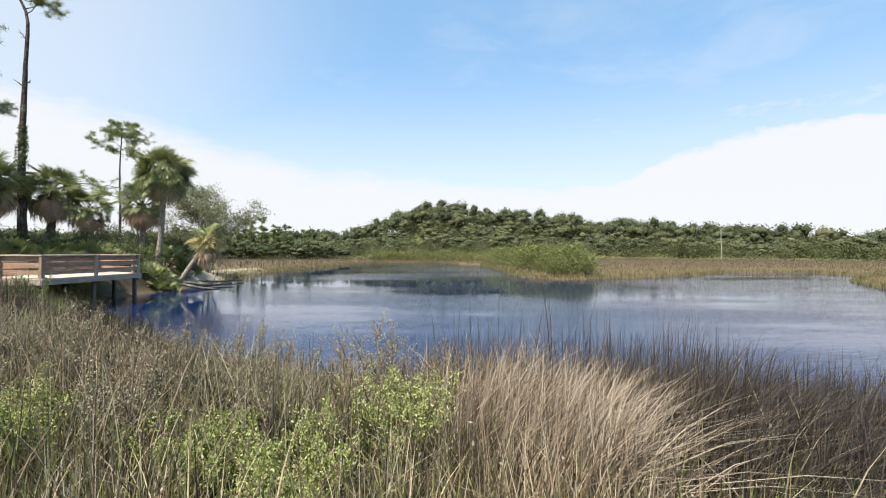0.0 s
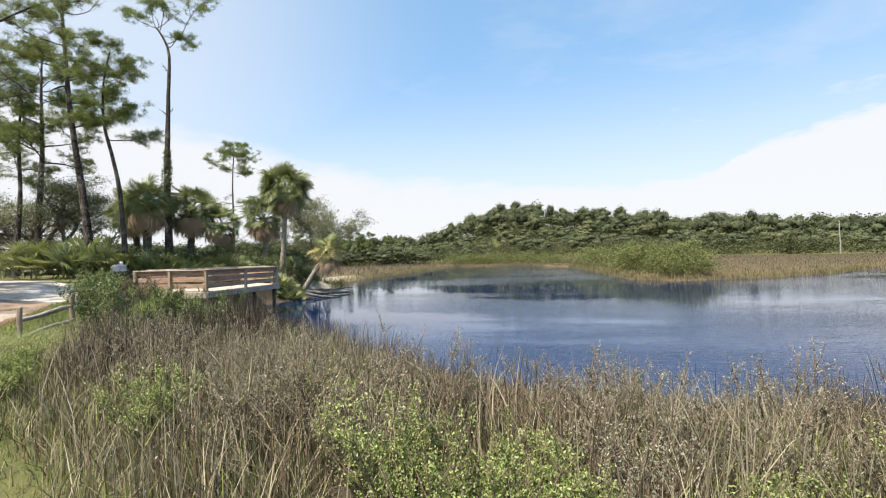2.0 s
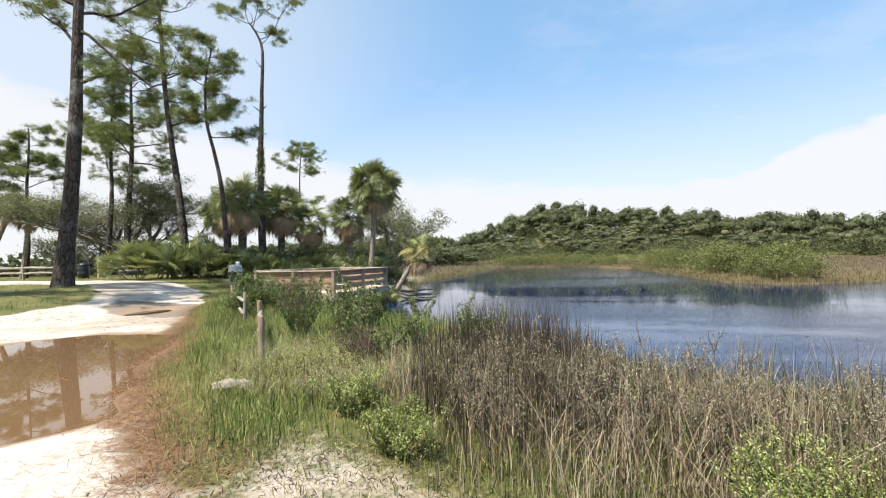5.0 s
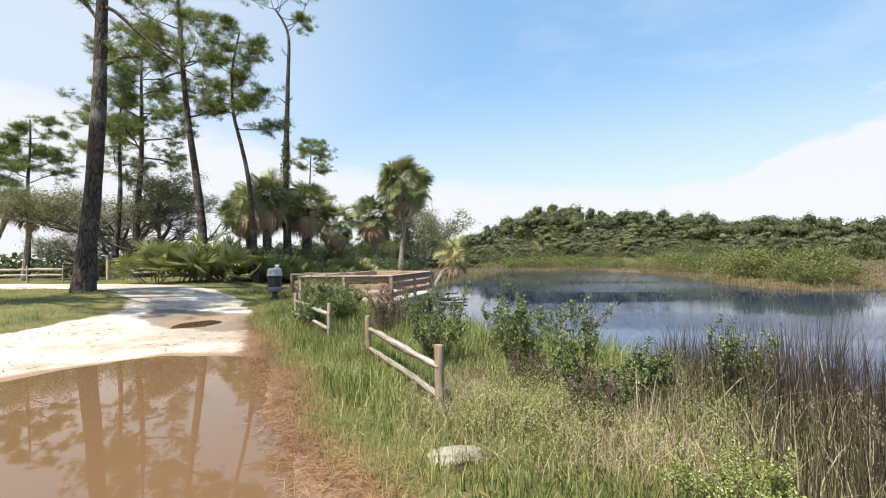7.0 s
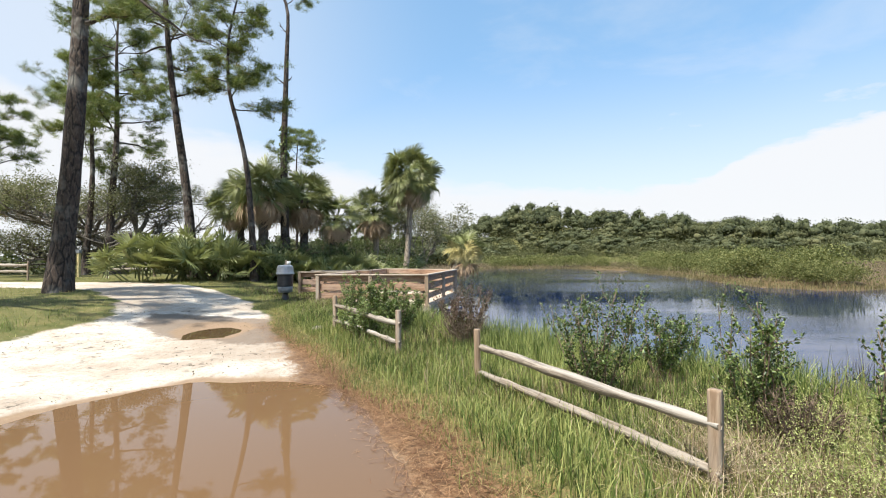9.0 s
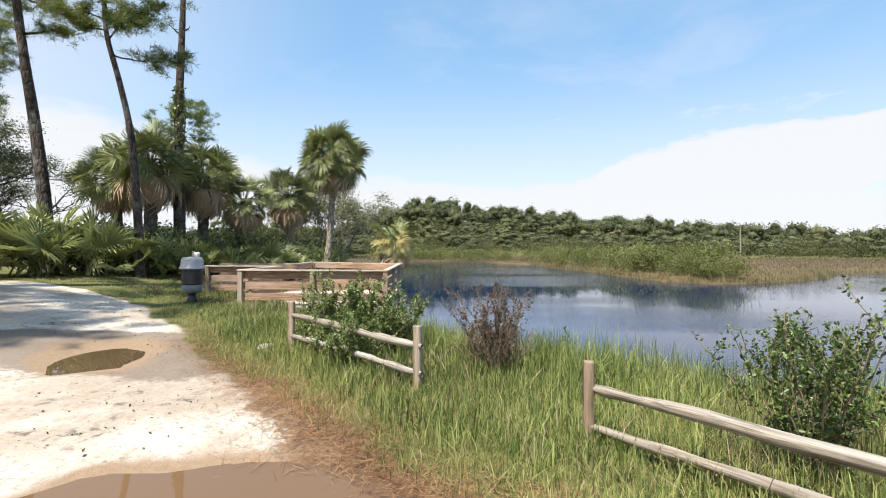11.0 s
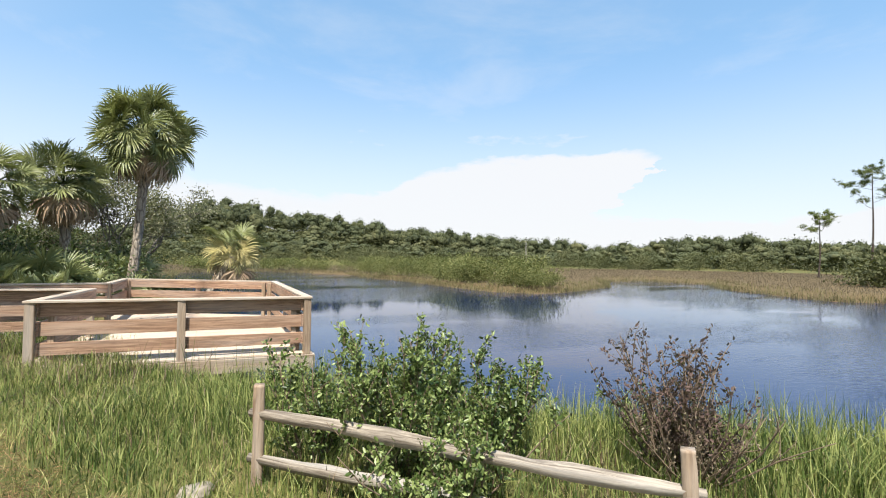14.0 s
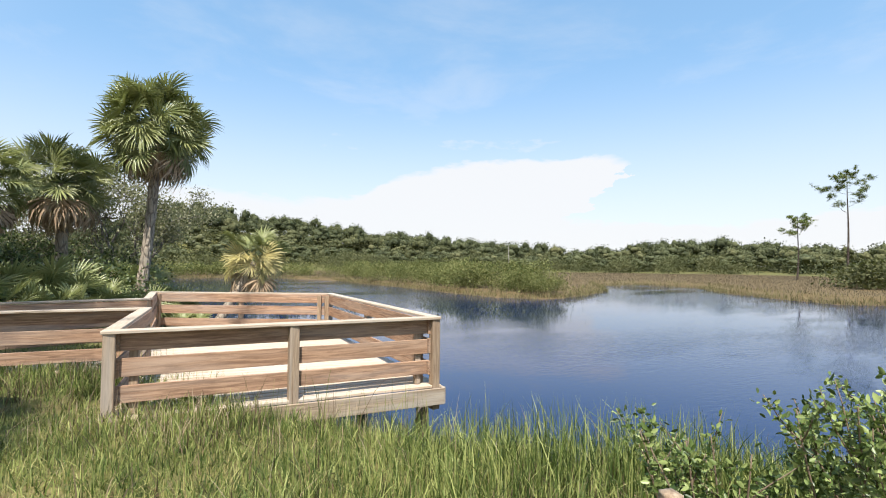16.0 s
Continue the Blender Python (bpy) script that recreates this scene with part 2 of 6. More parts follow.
def water_material(name, body, rough, ripple, scale, murk):
    """Opaque tinted body under a mirror-like skin with fine ripples."""
    m, g, b, out = material(name)
    v = g.coords("Object", (1, 1, 1))
    n1 = g.noise(g.coords("Object", (0.55, 1.5, 1)), scale, 4.0, 0.6, 0.4)
    n2 = g.noise(v, 0.06, 3.0, 0.5)
    n3 = g.noise(g.coords("Object", (0.25, 0.9, 1)), 0.16, 4.0, 0.6)
    g.put(b.inputs["Base Color"], g.mix(n2, body, murk))
    sep = g.n("ShaderNodeSeparateXYZ", None, Vector=v)
    lee = g.ramp(sep.outputs[0], -13.0, -1.0, 0.12, 1.0)   # sheltered under the bank
    # calmer in front of the bushy spit
    out = g.math("SQRT", g.math("ADD", g.math("POWER", g.math("SUBTRACT", sep.outputs[0], 7.0), 2.0), g.math("POWER", g.math("SUBTRACT", sep.outputs[1], 36.0), 2.0)))
    lee = g.math("MULTIPLY", lee, g.ramp(out, 7.0, 20.0, 0.14, 1.0))
    calm = g.math("MULTIPLY", g.ramp(n3, 0.36, 0.58, 0.12, 1.0), lee)
    g.put(b.inputs["Roughness"], g.math("MULTIPLY", calm, rough))
    b.inputs["IOR"].default_value = 1.333
    b.inputs["Specular IOR Level"].default_value = 0.5
    nd = g.n("ShaderNodeBump", None, Height=n1, Strength=g.math("MULTIPLY", calm, ripple), Distance=0.08)
    g.t.links.new(nd.outputs[0], b.inputs["Normal"])
    return m


GROUND_MAT = ground_material()
# the pond's blue body colour stands in for high sky mirrored in ripples
WATER_MAT = water_material("pond_water", (0.004, 0.018, 0.07), 0.02, 0.32, 4.5, (0.004, 0.014, 0.052))
PUDDLE_MAT = water_material("puddle_water", (0.165, 0.095, 0.046), 0.015, 0.006, 2.0, (0.14, 0.082, 0.041))
PUDDLE_DARK = water_material("dark_puddle_water", (0.10, 0.06, 0.032), 0.02, 0.006, 2.0, (0.075, 0.048, 0.026))
DECK_WOOD = wood_material("weathered_deck_timber", (0.45, 0.285, 0.18), (0.155, 0.083, 0.05), 0.28)
FASCIA_WOOD = wood_material("weathered_fascia", (0.44, 0.35, 0.255), (0.19, 0.135, 0.09), 0.6)
CAP_WOOD = wood_material("bleached_cap_rail", (0.56, 0.47, 0.37), (0.33, 0.25, 0.18), 0.6)
FLOOR_WOOD = wood_material("bleached_floor_board", (0.66, 0.54, 0.42), (0.42, 0.31, 0.21), 0.5)
POST_WOOD = wood_material("weathered_post", (0.40, 0.30, 0.205), (0.17, 0.11, 0.065), 0.5, (9, 9, 0.7))
RAIL_WOOD = wood_material("split_rail", (0.40, 0.345, 0.27), (0.07, 0.052, 0.036), 0.6, (0.5, 14, 14))
PILE_WOOD = wood_material("dark_pile", (0.10, 0.08, 0.06), (0.04, 0.03, 0.022), 0.2, (9, 9, 0.7))
PINE_BARK = bark_material("pine_bark", (0.010, 0.007, 0.005), (0.052, 0.036, 0.027), (0.115, 0.084, 0.064), 6.0)
PALM_BARK = bark_material("palm_bark", (0.13, 0.10, 0.075), (0.30, 0.25, 0.19), (0.40, 0.34, 0.27), 7.0)
PALM_DARK = bark_material("old_palm_boots", (0.02, 0.016, 0.012), (0.075, 0.056, 0.04), (0.15, 0.115, 0.085), 9.0)
OAK_BARK = bark_material("oak_bark", (0.05, 0.042, 0.034), (0.15, 0.13, 0.105), (0.24, 0.22, 0.185), 8.0)
TWIG = plain_material("twig", (0.16, 0.115, 0.075), 0.85)
NEEDLE = leaf_material("pine_needles", (0.045, 0.072, 0.024), (0.12, 0.165, 0.05), (0.29, 0.33, 0.12), 0.45, 0.4)
NEEDLE_DRY = leaf_material("browning_needles", (0.08, 0.085, 0.02), (0.16, 0.15, 0.045), (0.28, 0.23, 0.08))
PALM_LEAF = leaf_material("palm_frond", (0.04, 0.06, 0.02), (0.105, 0.135, 0.045), (0.27, 0.29, 0.12), 0.32, 0.22)
PALM_YELLOW = leaf_material("yellow_frond", (0.17, 0.16, 0.045), (0.34, 0.30, 0.09), (0.56, 0.48, 0.22), 0.4, 0.35)
PALM_DEAD = leaf_material("dead_frond", (0.13, 0.075, 0.042), (0.29, 0.18, 0.105), (0.47, 0.35, 0.235), 0.8, 0.15)
OAK_LEAF = leaf_material("oak_leaves", (0.09, 0.092, 0.05), (0.19, 0.19, 0.11), (0.33, 0.315, 0.20), 0.6, 0.4)
FAR_LEAF = leaf_material("woodland_leaves", (0.034, 0.042, 0.020), (0.068, 0.080, 0.037), (0.112, 0.122, 0.060), 0.9, 0.2, 0.55, 0.16, 2.2)
FAR_LEAF_B = leaf_material("woodland_leaves_light", (0.045, 0.052, 0.021), (0.088, 0.095, 0.041), (0.15, 0.15, 0.07), 0.9, 0.2, 0.55, 0.16, 2.2)
# undergrowth green with the deep shade below the palms put into the colour
SHADED_LEAF = leaf_material("shaded_undergrowth_leaves", (0.014, 0.024, 0.008), (0.045, 0.066, 0.02), (0.12, 0.15, 0.05), 0.5, 0.2)
ISLE_LEAF = leaf_material("willow_leaves", (0.06, 0.075, 0.02), (0.135, 0.15, 0.046), (0.24, 0.245, 0.09), 0.7, 0.3)
SHRUB_LEAF = leaf_material("shrub_leaves", (0.02, 0.04, 0.01), (0.085, 0.13, 0.032), (0.27, 0.33, 0.115), 0.38, 0.25)
LIME_LEAF = leaf_material("pale_green_leaves", (0.10, 0.13, 0.03), (0.29, 0.34, 0.09), (0.53, 0.57, 0.23), 0.5, 0.35)
RED_LEAF = leaf_material("withered_leaves", (0.03, 0.018, 0.018), (0.068, 0.04, 0.036), (0.16, 0.10, 0.085), 0.7)
GRASS = leaf_material("green_grass", (0.02, 0.042, 0.009), (0.12, 0.175, 0.04), (0.40, 0.42, 0.145), 0.6, 0.32)
LAWN = leaf_material("lawn_grass", (0.09, 0.11, 0.026), (0.22, 0.235, 0.07), (0.42, 0.37, 0.15), 0.6, 0.3)
REED_TAN = leaf_material("dry_reed", (0.045, 0.03, 0.017), (0.19, 0.13, 0.075), (0.47, 0.38, 0.25), 0.7, 0.15)
REED_GREY = leaf_material("grey_reed", (0.03, 0.024, 0.014), (0.135, 0.112, 0.064), (0.37, 0.32, 0.21), 0.75, 0.12)
REED_PALE = leaf_material("pale_bent_grass", (0.10, 0.07, 0.045), (0.25, 0.19, 0.13), (0.48, 0.40, 0.30), 0.7, 0.1)
BLOOM_DRY = leaf_material("dry_leaf_bits", (0.06, 0.045, 0.026), (0.16, 0.13, 0.08), (0.31, 0.27, 0.19), 0.8, 0.1)
REED_DARK = leaf_material("dark_rush", (0.012, 0.009, 0.007), (0.036, 0.026, 0.018), (0.085, 0.066, 0.044), 0.65, 0.05)
REED_GREEN = leaf_material("green_rush", (0.05, 0.07, 0.015), (0.15, 0.175, 0.04), (0.34, 0.34, 0.11), 0.5, 0.2)
MARSH = leaf_material("marsh_grass", (0.05, 0.039, 0.025), (0.105, 0.084, 0.053), (0.19, 0.155, 0.10), 0.7, 0.1)
SHORE_GRASS = leaf_material("shore_grass", (0.07, 0.062, 0.026), (0.155, 0.138, 0.058), (0.27, 0.235, 0.115), 0.7, 0.2)
STRAW = leaf_material("pine_straw", (0.085, 0.036, 0.018), (0.21, 0.10, 0.045), (0.40, 0.24, 0.12), 0.8, 0.1)
BLOOM = leaf_material("pale_seed_heads", (0.13, 0.115, 0.065), (0.22, 0.20, 0.125), (0.36, 0.335, 0.235), 0.8, 0.15)
STONE = plain_material("pale_stone", (0.32, 0.275, 0.21), 0.9, 0, 0.3, 9)
BIN_BLACK = plain_material("black_plastic", (0.018, 0.02, 0.024), 0.35, 0, 0.2)
BIN_GREY = plain_material("grey_plastic", (0.19, 0.205, 0.215), 0.5, 0, 0.2)
BIN_LID = plain_material("pale_grey_plastic", (0.36, 0.37, 0.38), 0.42, 0, 0.15)
WHITE_PAINT = plain_material("white_enamel", (0.75, 0.75, 0.72), 0.4)
YELLOW = plain_material("faded_yellow_wood", (0.50, 0.42, 0.20), 0.7)
CONCRETE = plain_material("pale_pole", (0.33, 0.31, 0.28), 0.85)


# ---------- plan: shore, road, heights ----------
WATER_Z = -0.95
SHORE = [(60, -30), (30, -6), (18, 0.5), (12, 3.6), (6, 5.6), (0, 7.2), (-4, 8.8), (-7, 11.4), (-9.4, 13.6), (-11.8, 15.4), (-13.8, 17.4),
         (-15.6, 19.8), (-17.0, 22.6), (-17.4, 27), (-17.2, 33), (-18.2, 41), (-20.6, 50), (-20, 64), (-18, 82), (-17, 106),
         (-9, 113), (3, 104), (10, 95), (9.4, 80), (9.8, 68), (9.2, 54), (9.2, 47), (11.6, 43.6), (14.5, 43.8), (18, 45), (27, 49),
         (37, 58), (47, 58), (46, 48), (36, 39), (29.5, 28), (40, 18), (70, 5)]
ROAD = [(3, -12), (3, -2.2), (-3, -0.5), (-8.0, 2.7), (-10.6, 4.7), (-12.9, 7.0), (-15.2, 10.4), (-17.5, 13.5), (-19.3, 16.3), (-20.9, 18.8),
        (-27, 22.2), (-34, 23.4), (-62, 26), (-62, 21.6), (-37, 19.8), (-27.5, 18.5), (-23.6, 16.6), (-22.3, 14.4), (-22.0, 11.2), (-24, 6), (-25, -12)]
PUDDLE = [(-11.9, 5.7), (-12.9, 7.2), (-14.1, 9.1), (-15.25, 10.5), (-16.3, 10.75), (-17.4, 10.6), (-18.3, 9.3), (-18.9, 7.6), (-18.6, 5.2), (-17.0, 3.4), (-14.6, 3.0), (-12.6, 3.9)]
PUDDLE_B = [(-18.7, 13.5), (-18.8, 14.6), (-19.3, 15.3), (-19.9, 15.4), (-20.4, 14.9), (-20.1, 13.9), (-19.4, 13.3)]
DAMP = [(-17.0, 12.9), (-17.3, 13.9), (-18.3, 15.6), (-20.0, 16.2), (-22.0, 15.5), (-21.2, 14.0), (-20.0, 13.3), (-18.6, 13.1), (-17.9, 12.8)]
BEACH = [(-17.0, 34), (-18, 40), (-20, 48), (-19.5, 60), (-23, 60), (-24, 46), (-22, 36)]


def inside(poly, x, y):
    """Signed distance to a closed outline: plus inside, minus outside."""
    x, y = np.asarray(x, float), np.asarray(y, float)
    best, odd = np.full(x.shape, 1e9), np.zeros(x.shape, bool)
    for (ax, ay), (bx, by) in zip(poly, poly[1:] + poly[:1]):
        ex, ey = bx - ax, by - ay
        k = np.clip(((x - ax) * ex + (y - ay) * ey) / (ex * ex + ey * ey), 0, 1)
        best = np.minimum(best, np.hypot(x - ax - k * ex, y - ay - k * ey))
        if ay != by:
            odd ^= ((ay > y) != (by > y)) & (x < (bx - ax) * (y - ay) / (by - ay) + ax)
    return np.where(odd, best, -best)


def smooth(a, b, v):
    k = np.clip((np.asarray(v, float) - a) / (b - a), 0, 1)
    return k * k * (3 - 2 * k)


def wave(x, y, seed=0.0):
    """Cheap rolling unevenness, about -1 to 1."""
    return (np.sin(x * 1.3 + seed + 0.7 * np.sin(y * 0.9 + seed)) + np.sin(y * 1.7 - seed + 0.8 * np.sin(x * 1.1)) + 0.6 * np.sin(x * 3.1 + y * 2.3 + seed)
            + 0.5 * np.sin(x * 5.3 - y * 4.1 + 2 * seed)) / 3.1


HILL_H = np.array([-180, -60, -30, -21, -11, -6.5, -1.7, 1, 4.5, 8, 10, 12, 14.6, 18, 21, 27, 32, 36.6, 41, 47.6, 54, 59.7, 65, 70, 90, 180])
HILL_T = np.array([.02, .02, .040, .044, .045, .052, .086, .105, .112, .095, .090, .098, .087, .076, .066, .059, .050, .044, .036, .031, .040, .045, .036, .026, .03, .02])


def skyline(heading):
    """Slope of the far woods' tops by compass heading in degrees."""
    return np.interp(heading, HILL_H, HILL_T) + 0.007 * smooth(-12, -4, heading)


def height(x, y):
    """The ground's height."""
    x, y = np.asarray(x, float), np.asarray(y, float)
    g = 0.30 * smooth(2, -11, x) + 0.18 * smooth(10, 19, y) * smooth(-9, -14, x) + 0.55 * smooth(-19.5, -26, x) * smooth(2, 14, y)
    g = g + 0.03 * wave(x * 0.6, y * 0.6) + 0.012 * wave(x * 2.1, y * 2.1, 2.0)
    far = np.hypot(x + 9, y - 7)
    g = np.where(y > 34, g * (1 - smooth(34, 44, y)) - 0.45 * smooth(34, 44, y) + 0.05 * wave(x * .3, y * .3), g)
    g = np.where(x > 6, g * (1 - smooth(6, 20, x)) - 0.35 * smooth(6, 20, x), g)
    hd = np.degrees(np.arctan2(x + 9, y - 7))
    g = g + smooth(150, 285, far) * np.maximum(skyline(hd) * 285 - 11.0, 0)
    p = inside(PUDDLE, x, y)
    g = g - 0.10 * smooth(-0.5, 0.8, p) - 0.07 * smooth(-0.4, 0.5, inside(PUDDLE_B, x, y))
    w = inside(SHORE, x, y)
    near = smooth(30, 22, y)
    edge = 1.1 + 1.6 * near
    bank = WATER_Z + 0.10 + 0.06 * wave(x, y, 4)
    g = g * (1 - smooth(-edge, -0.1, w)) + np.minimum(g, bank) * smooth(-edge, -0.1, w)
    return g - 1.1 * smooth(-0.2, 2.5, w)


def ground_z(x, y):
    return float(height(np.array([x]), np.array([y]))[0])


# ---------- mesh helpers ----------
def mesh_of(name, verts, faces_list, mat, smooth_faces=False):
    """A mesh from a vertex array and a list of equal-sided face index arrays."""
    verts = np.ascontiguousarray(verts, dtype=np.float32).reshape(-1, 3)
    faces_list = [np.asarray(f, dtype=np.int32) for f in faces_list if len(f)]
    me = bpy.data.meshes.new(name)
    me.vertices.add(len(verts))
    me.vertices.foreach_set("co", verts.ravel())
    loops = np.concatenate([f.ravel() for f in faces_list])
    totals = np.concatenate([np.full(len(f), f.shape[1]) for f in faces_list])
    starts = np.concatenate([[0], np.cumsum(totals)[:-1]]).astype(np.int32)
    me.loops.add(len(loops))
    me.loops.foreach_set("vertex_index", loops)
    me.polygons.add(len(totals))
    me.polygons.foreach_set("loop_start", starts)
    if smooth_faces:
        me.polygons.foreach_set("use_smooth", np.ones(len(totals), bool))
    me.materials.append(mat)
    me.update(calc_edges=True)
    return me


class Soup:
    """Gathers quads and triangles into one mesh."""

    def __init__(self):
        self.v, self.q, self.t, self.count = [], [], [], 0

    def add(self, verts, quads=None, tris=None):
        verts = np.asarray(verts, float).reshape(-1, 3)
        if quads is not None and len(quads):
            self.q.append(np.asarray(quads) + self.count)
        if tris is not None and len(tris):
            self.t.append(np.asarray(tris) + self.count)
        self.v.append(verts)
        self.count += len(verts)

    def mesh(self, name, mat, smooth_faces=False):
        return mesh_of(name, np.concatenate(self.v), [np.concatenate(a) for a in (self.q, self.t) if a], mat, smooth_faces)


def child(name, me, parent, label="", m=None):
    ob = new(name, me)
    ob.parent = parent
    if m is not None:
        ob.matrix_basis = m
    return tagged(ob, label)


def thing(name, label, category, m=None, group="", kind=""):
    ob = new(name)
    ob.empty_display_size = 0.1
    if m is not None:
        ob.matrix_basis = m
    return tagged(ob, label, category, group, kind)


def box_mesh(name, sx, sy, sz, mat, bevel=0.006, skew=0.0):
    """A board: bevelled box centred on x and y, standing on z = 0."""
    bm = bmesh.new()
    bmesh.ops.create_cube(bm, size=1.0)
    for v in bm.verts:
        v.co = Vector((v.co.x * sx, v.co.y * sy, (v.co.z + 0.5) * sz))
        v.co += Vector((0, skew * math.sin(v.co.x * 9), skew * math.cos(v.co.x * 7)))
    if bevel:
        bmesh.ops.bevel(bm, geom=list(bm.edges), offset=bevel, segments=1, affect="EDGES")
    me = bpy.data.meshes.new(name)
    bm.to_mesh(me)
    bm.free()
    me.materials.append(mat)
    return me


def tube_arrays(points, radii, sides=8, jag=0.0, seed=0):
    """A tapered tube along points."""
    rng = np.random.default_rng(seed)
    p = np.asarray(points, float)
    r = np.asarray(radii, float)
    tang = np.gradient(p, axis=0)
    tang /= np.linalg.norm(tang, axis=1)[:, None] + 1e-9
    ref = np.array([1.0, 0, 0]) if abs(tang[0][0]) < 0.8 else np.array([0, 1.0, 0])
    a = np.cross(tang, ref)
    a /= np.linalg.norm(a, axis=1)[:, None] + 1e-9
    b = np.cross(tang, a)
    ang = np.linspace(0, 2 * np.pi, sides, endpoint=False)
    rr = r[:, None] * (1 + jag * rng.uniform(-1, 1, (len(p), sides)))
    v = p[:, None, :] + rr[..., None] * (np.cos(ang)[None, :, None] * a[:, None, :] + np.sin(ang)[None, :, None] * b[:, None, :])
    v = v.reshape(-1, 3)
    i, j = np.meshgrid(np.arange(len(p) - 1), np.arange(sides), indexing="ij")
    k = (j + 1) % sides
    q = np.stack([i * sides + j, i * sides + k, (i + 1) * sides + k, (i + 1) * sides + j], -1).reshape(-1, 4)
    v = np.vstack([v, p[-1]])
    e = (len(p) - 1) * sides
    t = np.stack([e + np.arange(sides), e + (np.arange(sides) + 1) % sides, np.full(sides, len(v) - 1)], -1)
    return v, q, t


def blades(base, hgt, yaw, lean, width, rng, curl=1.0, roll=None):
    """Tapered bent blades. base (n,3); the rest per blade."""
    n = len(base)
    d = np.stack([np.cos(yaw), np.sin(yaw), np.zeros(n)], 1)
    face = yaw + np.pi / 2 if roll is None else roll
    side = np.stack([np.cos(face), np.sin(face), np.zeros(n)], 1)
    out = []
    for k, wk in ((0.0, 1.0), (0.42, 0.85), (0.78, 0.5), (1.0, 0.0)):
        c = base + d * (lean * hgt * k ** (1 + curl))[:, None]
        c[:, 2] += hgt * k * (1 - 0.25 * np.minimum(np.abs(lean), 1.2) * k)
        if wk:
            out += [c - side * (width * wk / 2)[:, None], c + side * (width * wk / 2)[:, None]]
        else:
            out.append(c)
    v = np.stack(out, 1).reshape(-1, 3)
    o = np.arange(n)[:, None] * 7
    q = np.concatenate([o + np.array([[0, 1, 3, 2]]), o + np.array([[2, 3, 5, 4]])])
    t = o + np.array([[4, 5, 6]])
    return v, q, t


def leaf_quads(centre, size, rng, aspect=0.55, up=0.4):
    """Small pointed leaves (diamonds folded along the midrib) in random directions."""
    n = len(centre)
    d = rng.normal(size=(n, 3)) + np.array([0, 0, up])
    d /= np.linalg.norm(d, axis=1)[:, None]
    s = np.cross(d, rng.normal(size=(n, 3)))
    s /= np.linalg.norm(s, axis=1)[:, None] + 1e-9
    nrm = np.cross(d, s)
    L, W = size[:, None], (size * aspect / 2)[:, None]
    v = np.stack([centre, centre + d * L * 0.5 + s * W + nrm * W * 0.3, centre + d * L, centre + d * L * 0.5 - s * W + nrm * W * 0.3], 1).reshape(-1, 3)
    return v, np.arange(n * 4).reshape(-1, 4)


def leaf_blades(centre, size, rng, aspect=0.5, up=0.4):
    """Oblong leaves, two folded halves each."""
    n = len(centre)
    d = rng.normal(size=(n, 3)) + np.array([0, 0, up])
    d /= np.linalg.norm(d, axis=1)[:, None]
    s = np.cross(d, rng.normal(size=(n, 3)))
    s /= np.linalg.norm(s, axis=1)[:, None] + 1e-9
    nrm = np.cross(d, s)
    L, W = size[:, None], (size * aspect / 2)[:, None]
    v = np.stack([centre, centre + d * L * 0.35 + s * W + nrm * W * 0.4, centre + d * L * 0.75 + s * W * 0.8 + nrm * W * 0.3, centre + d * L,
                  centre + d * L * 0.75 - s * W * 0.8 + nrm * W * 0.3, centre + d * L * 0.35 - s * W + nrm * W * 0.4], 1).reshape(-1, 3)
    o = np.arange(n)[:, None] * 6
    return v, np.concatenate([o + np.array([[0, 1, 2, 3]]), o + np.array([[0, 3, 4, 5]])])


def scatter(n, x0, x1, y0, y1, keep, rng):
    x, y = rng.uniform(x0, x1, n), rng.uniform(y0, y1, n)
    k = keep(x, y) > rng.uniform(0, 1, n)
    return x[k], y[k]


def grass_stuff(name, x, y, hgt, lean, width, mat, label, category, rng, wind=None, z_off=-0.03, water=False):
    n = len(x)
    z = height(x, y)
    if water:
        z = np.maximum(z, WATER_Z - 0.4)
    base = np.stack([x, y, z + z_off], 1)
    yaw = rng.uniform(0, 2 * np.pi, n) if wind is None else wind + rng.normal(0, 0.7, n)
    v, q, t = blades(base, hgt, yaw, lean, width, rng, 1.0, rng.uniform(0, np.pi, n))
    return tagged(new(name, mesh_of(name, v, [q, t], mat)), label, category, "", "stuff")


# ---------- ground, road, water ----------
def axis(lo, hi, step, reach, grow=1.22):
    a = list(np.arange(lo, hi + 1e-6, step))
    s = step
    while a[-1] < reach:
        s *= grow
        a.append(a[-1] + s)
    s = step
    b = [lo]
    while b[-1] > -reach:
        s *= grow
        b.append(b[-1] - s)
    return np.array(b[:0:-1] + a)


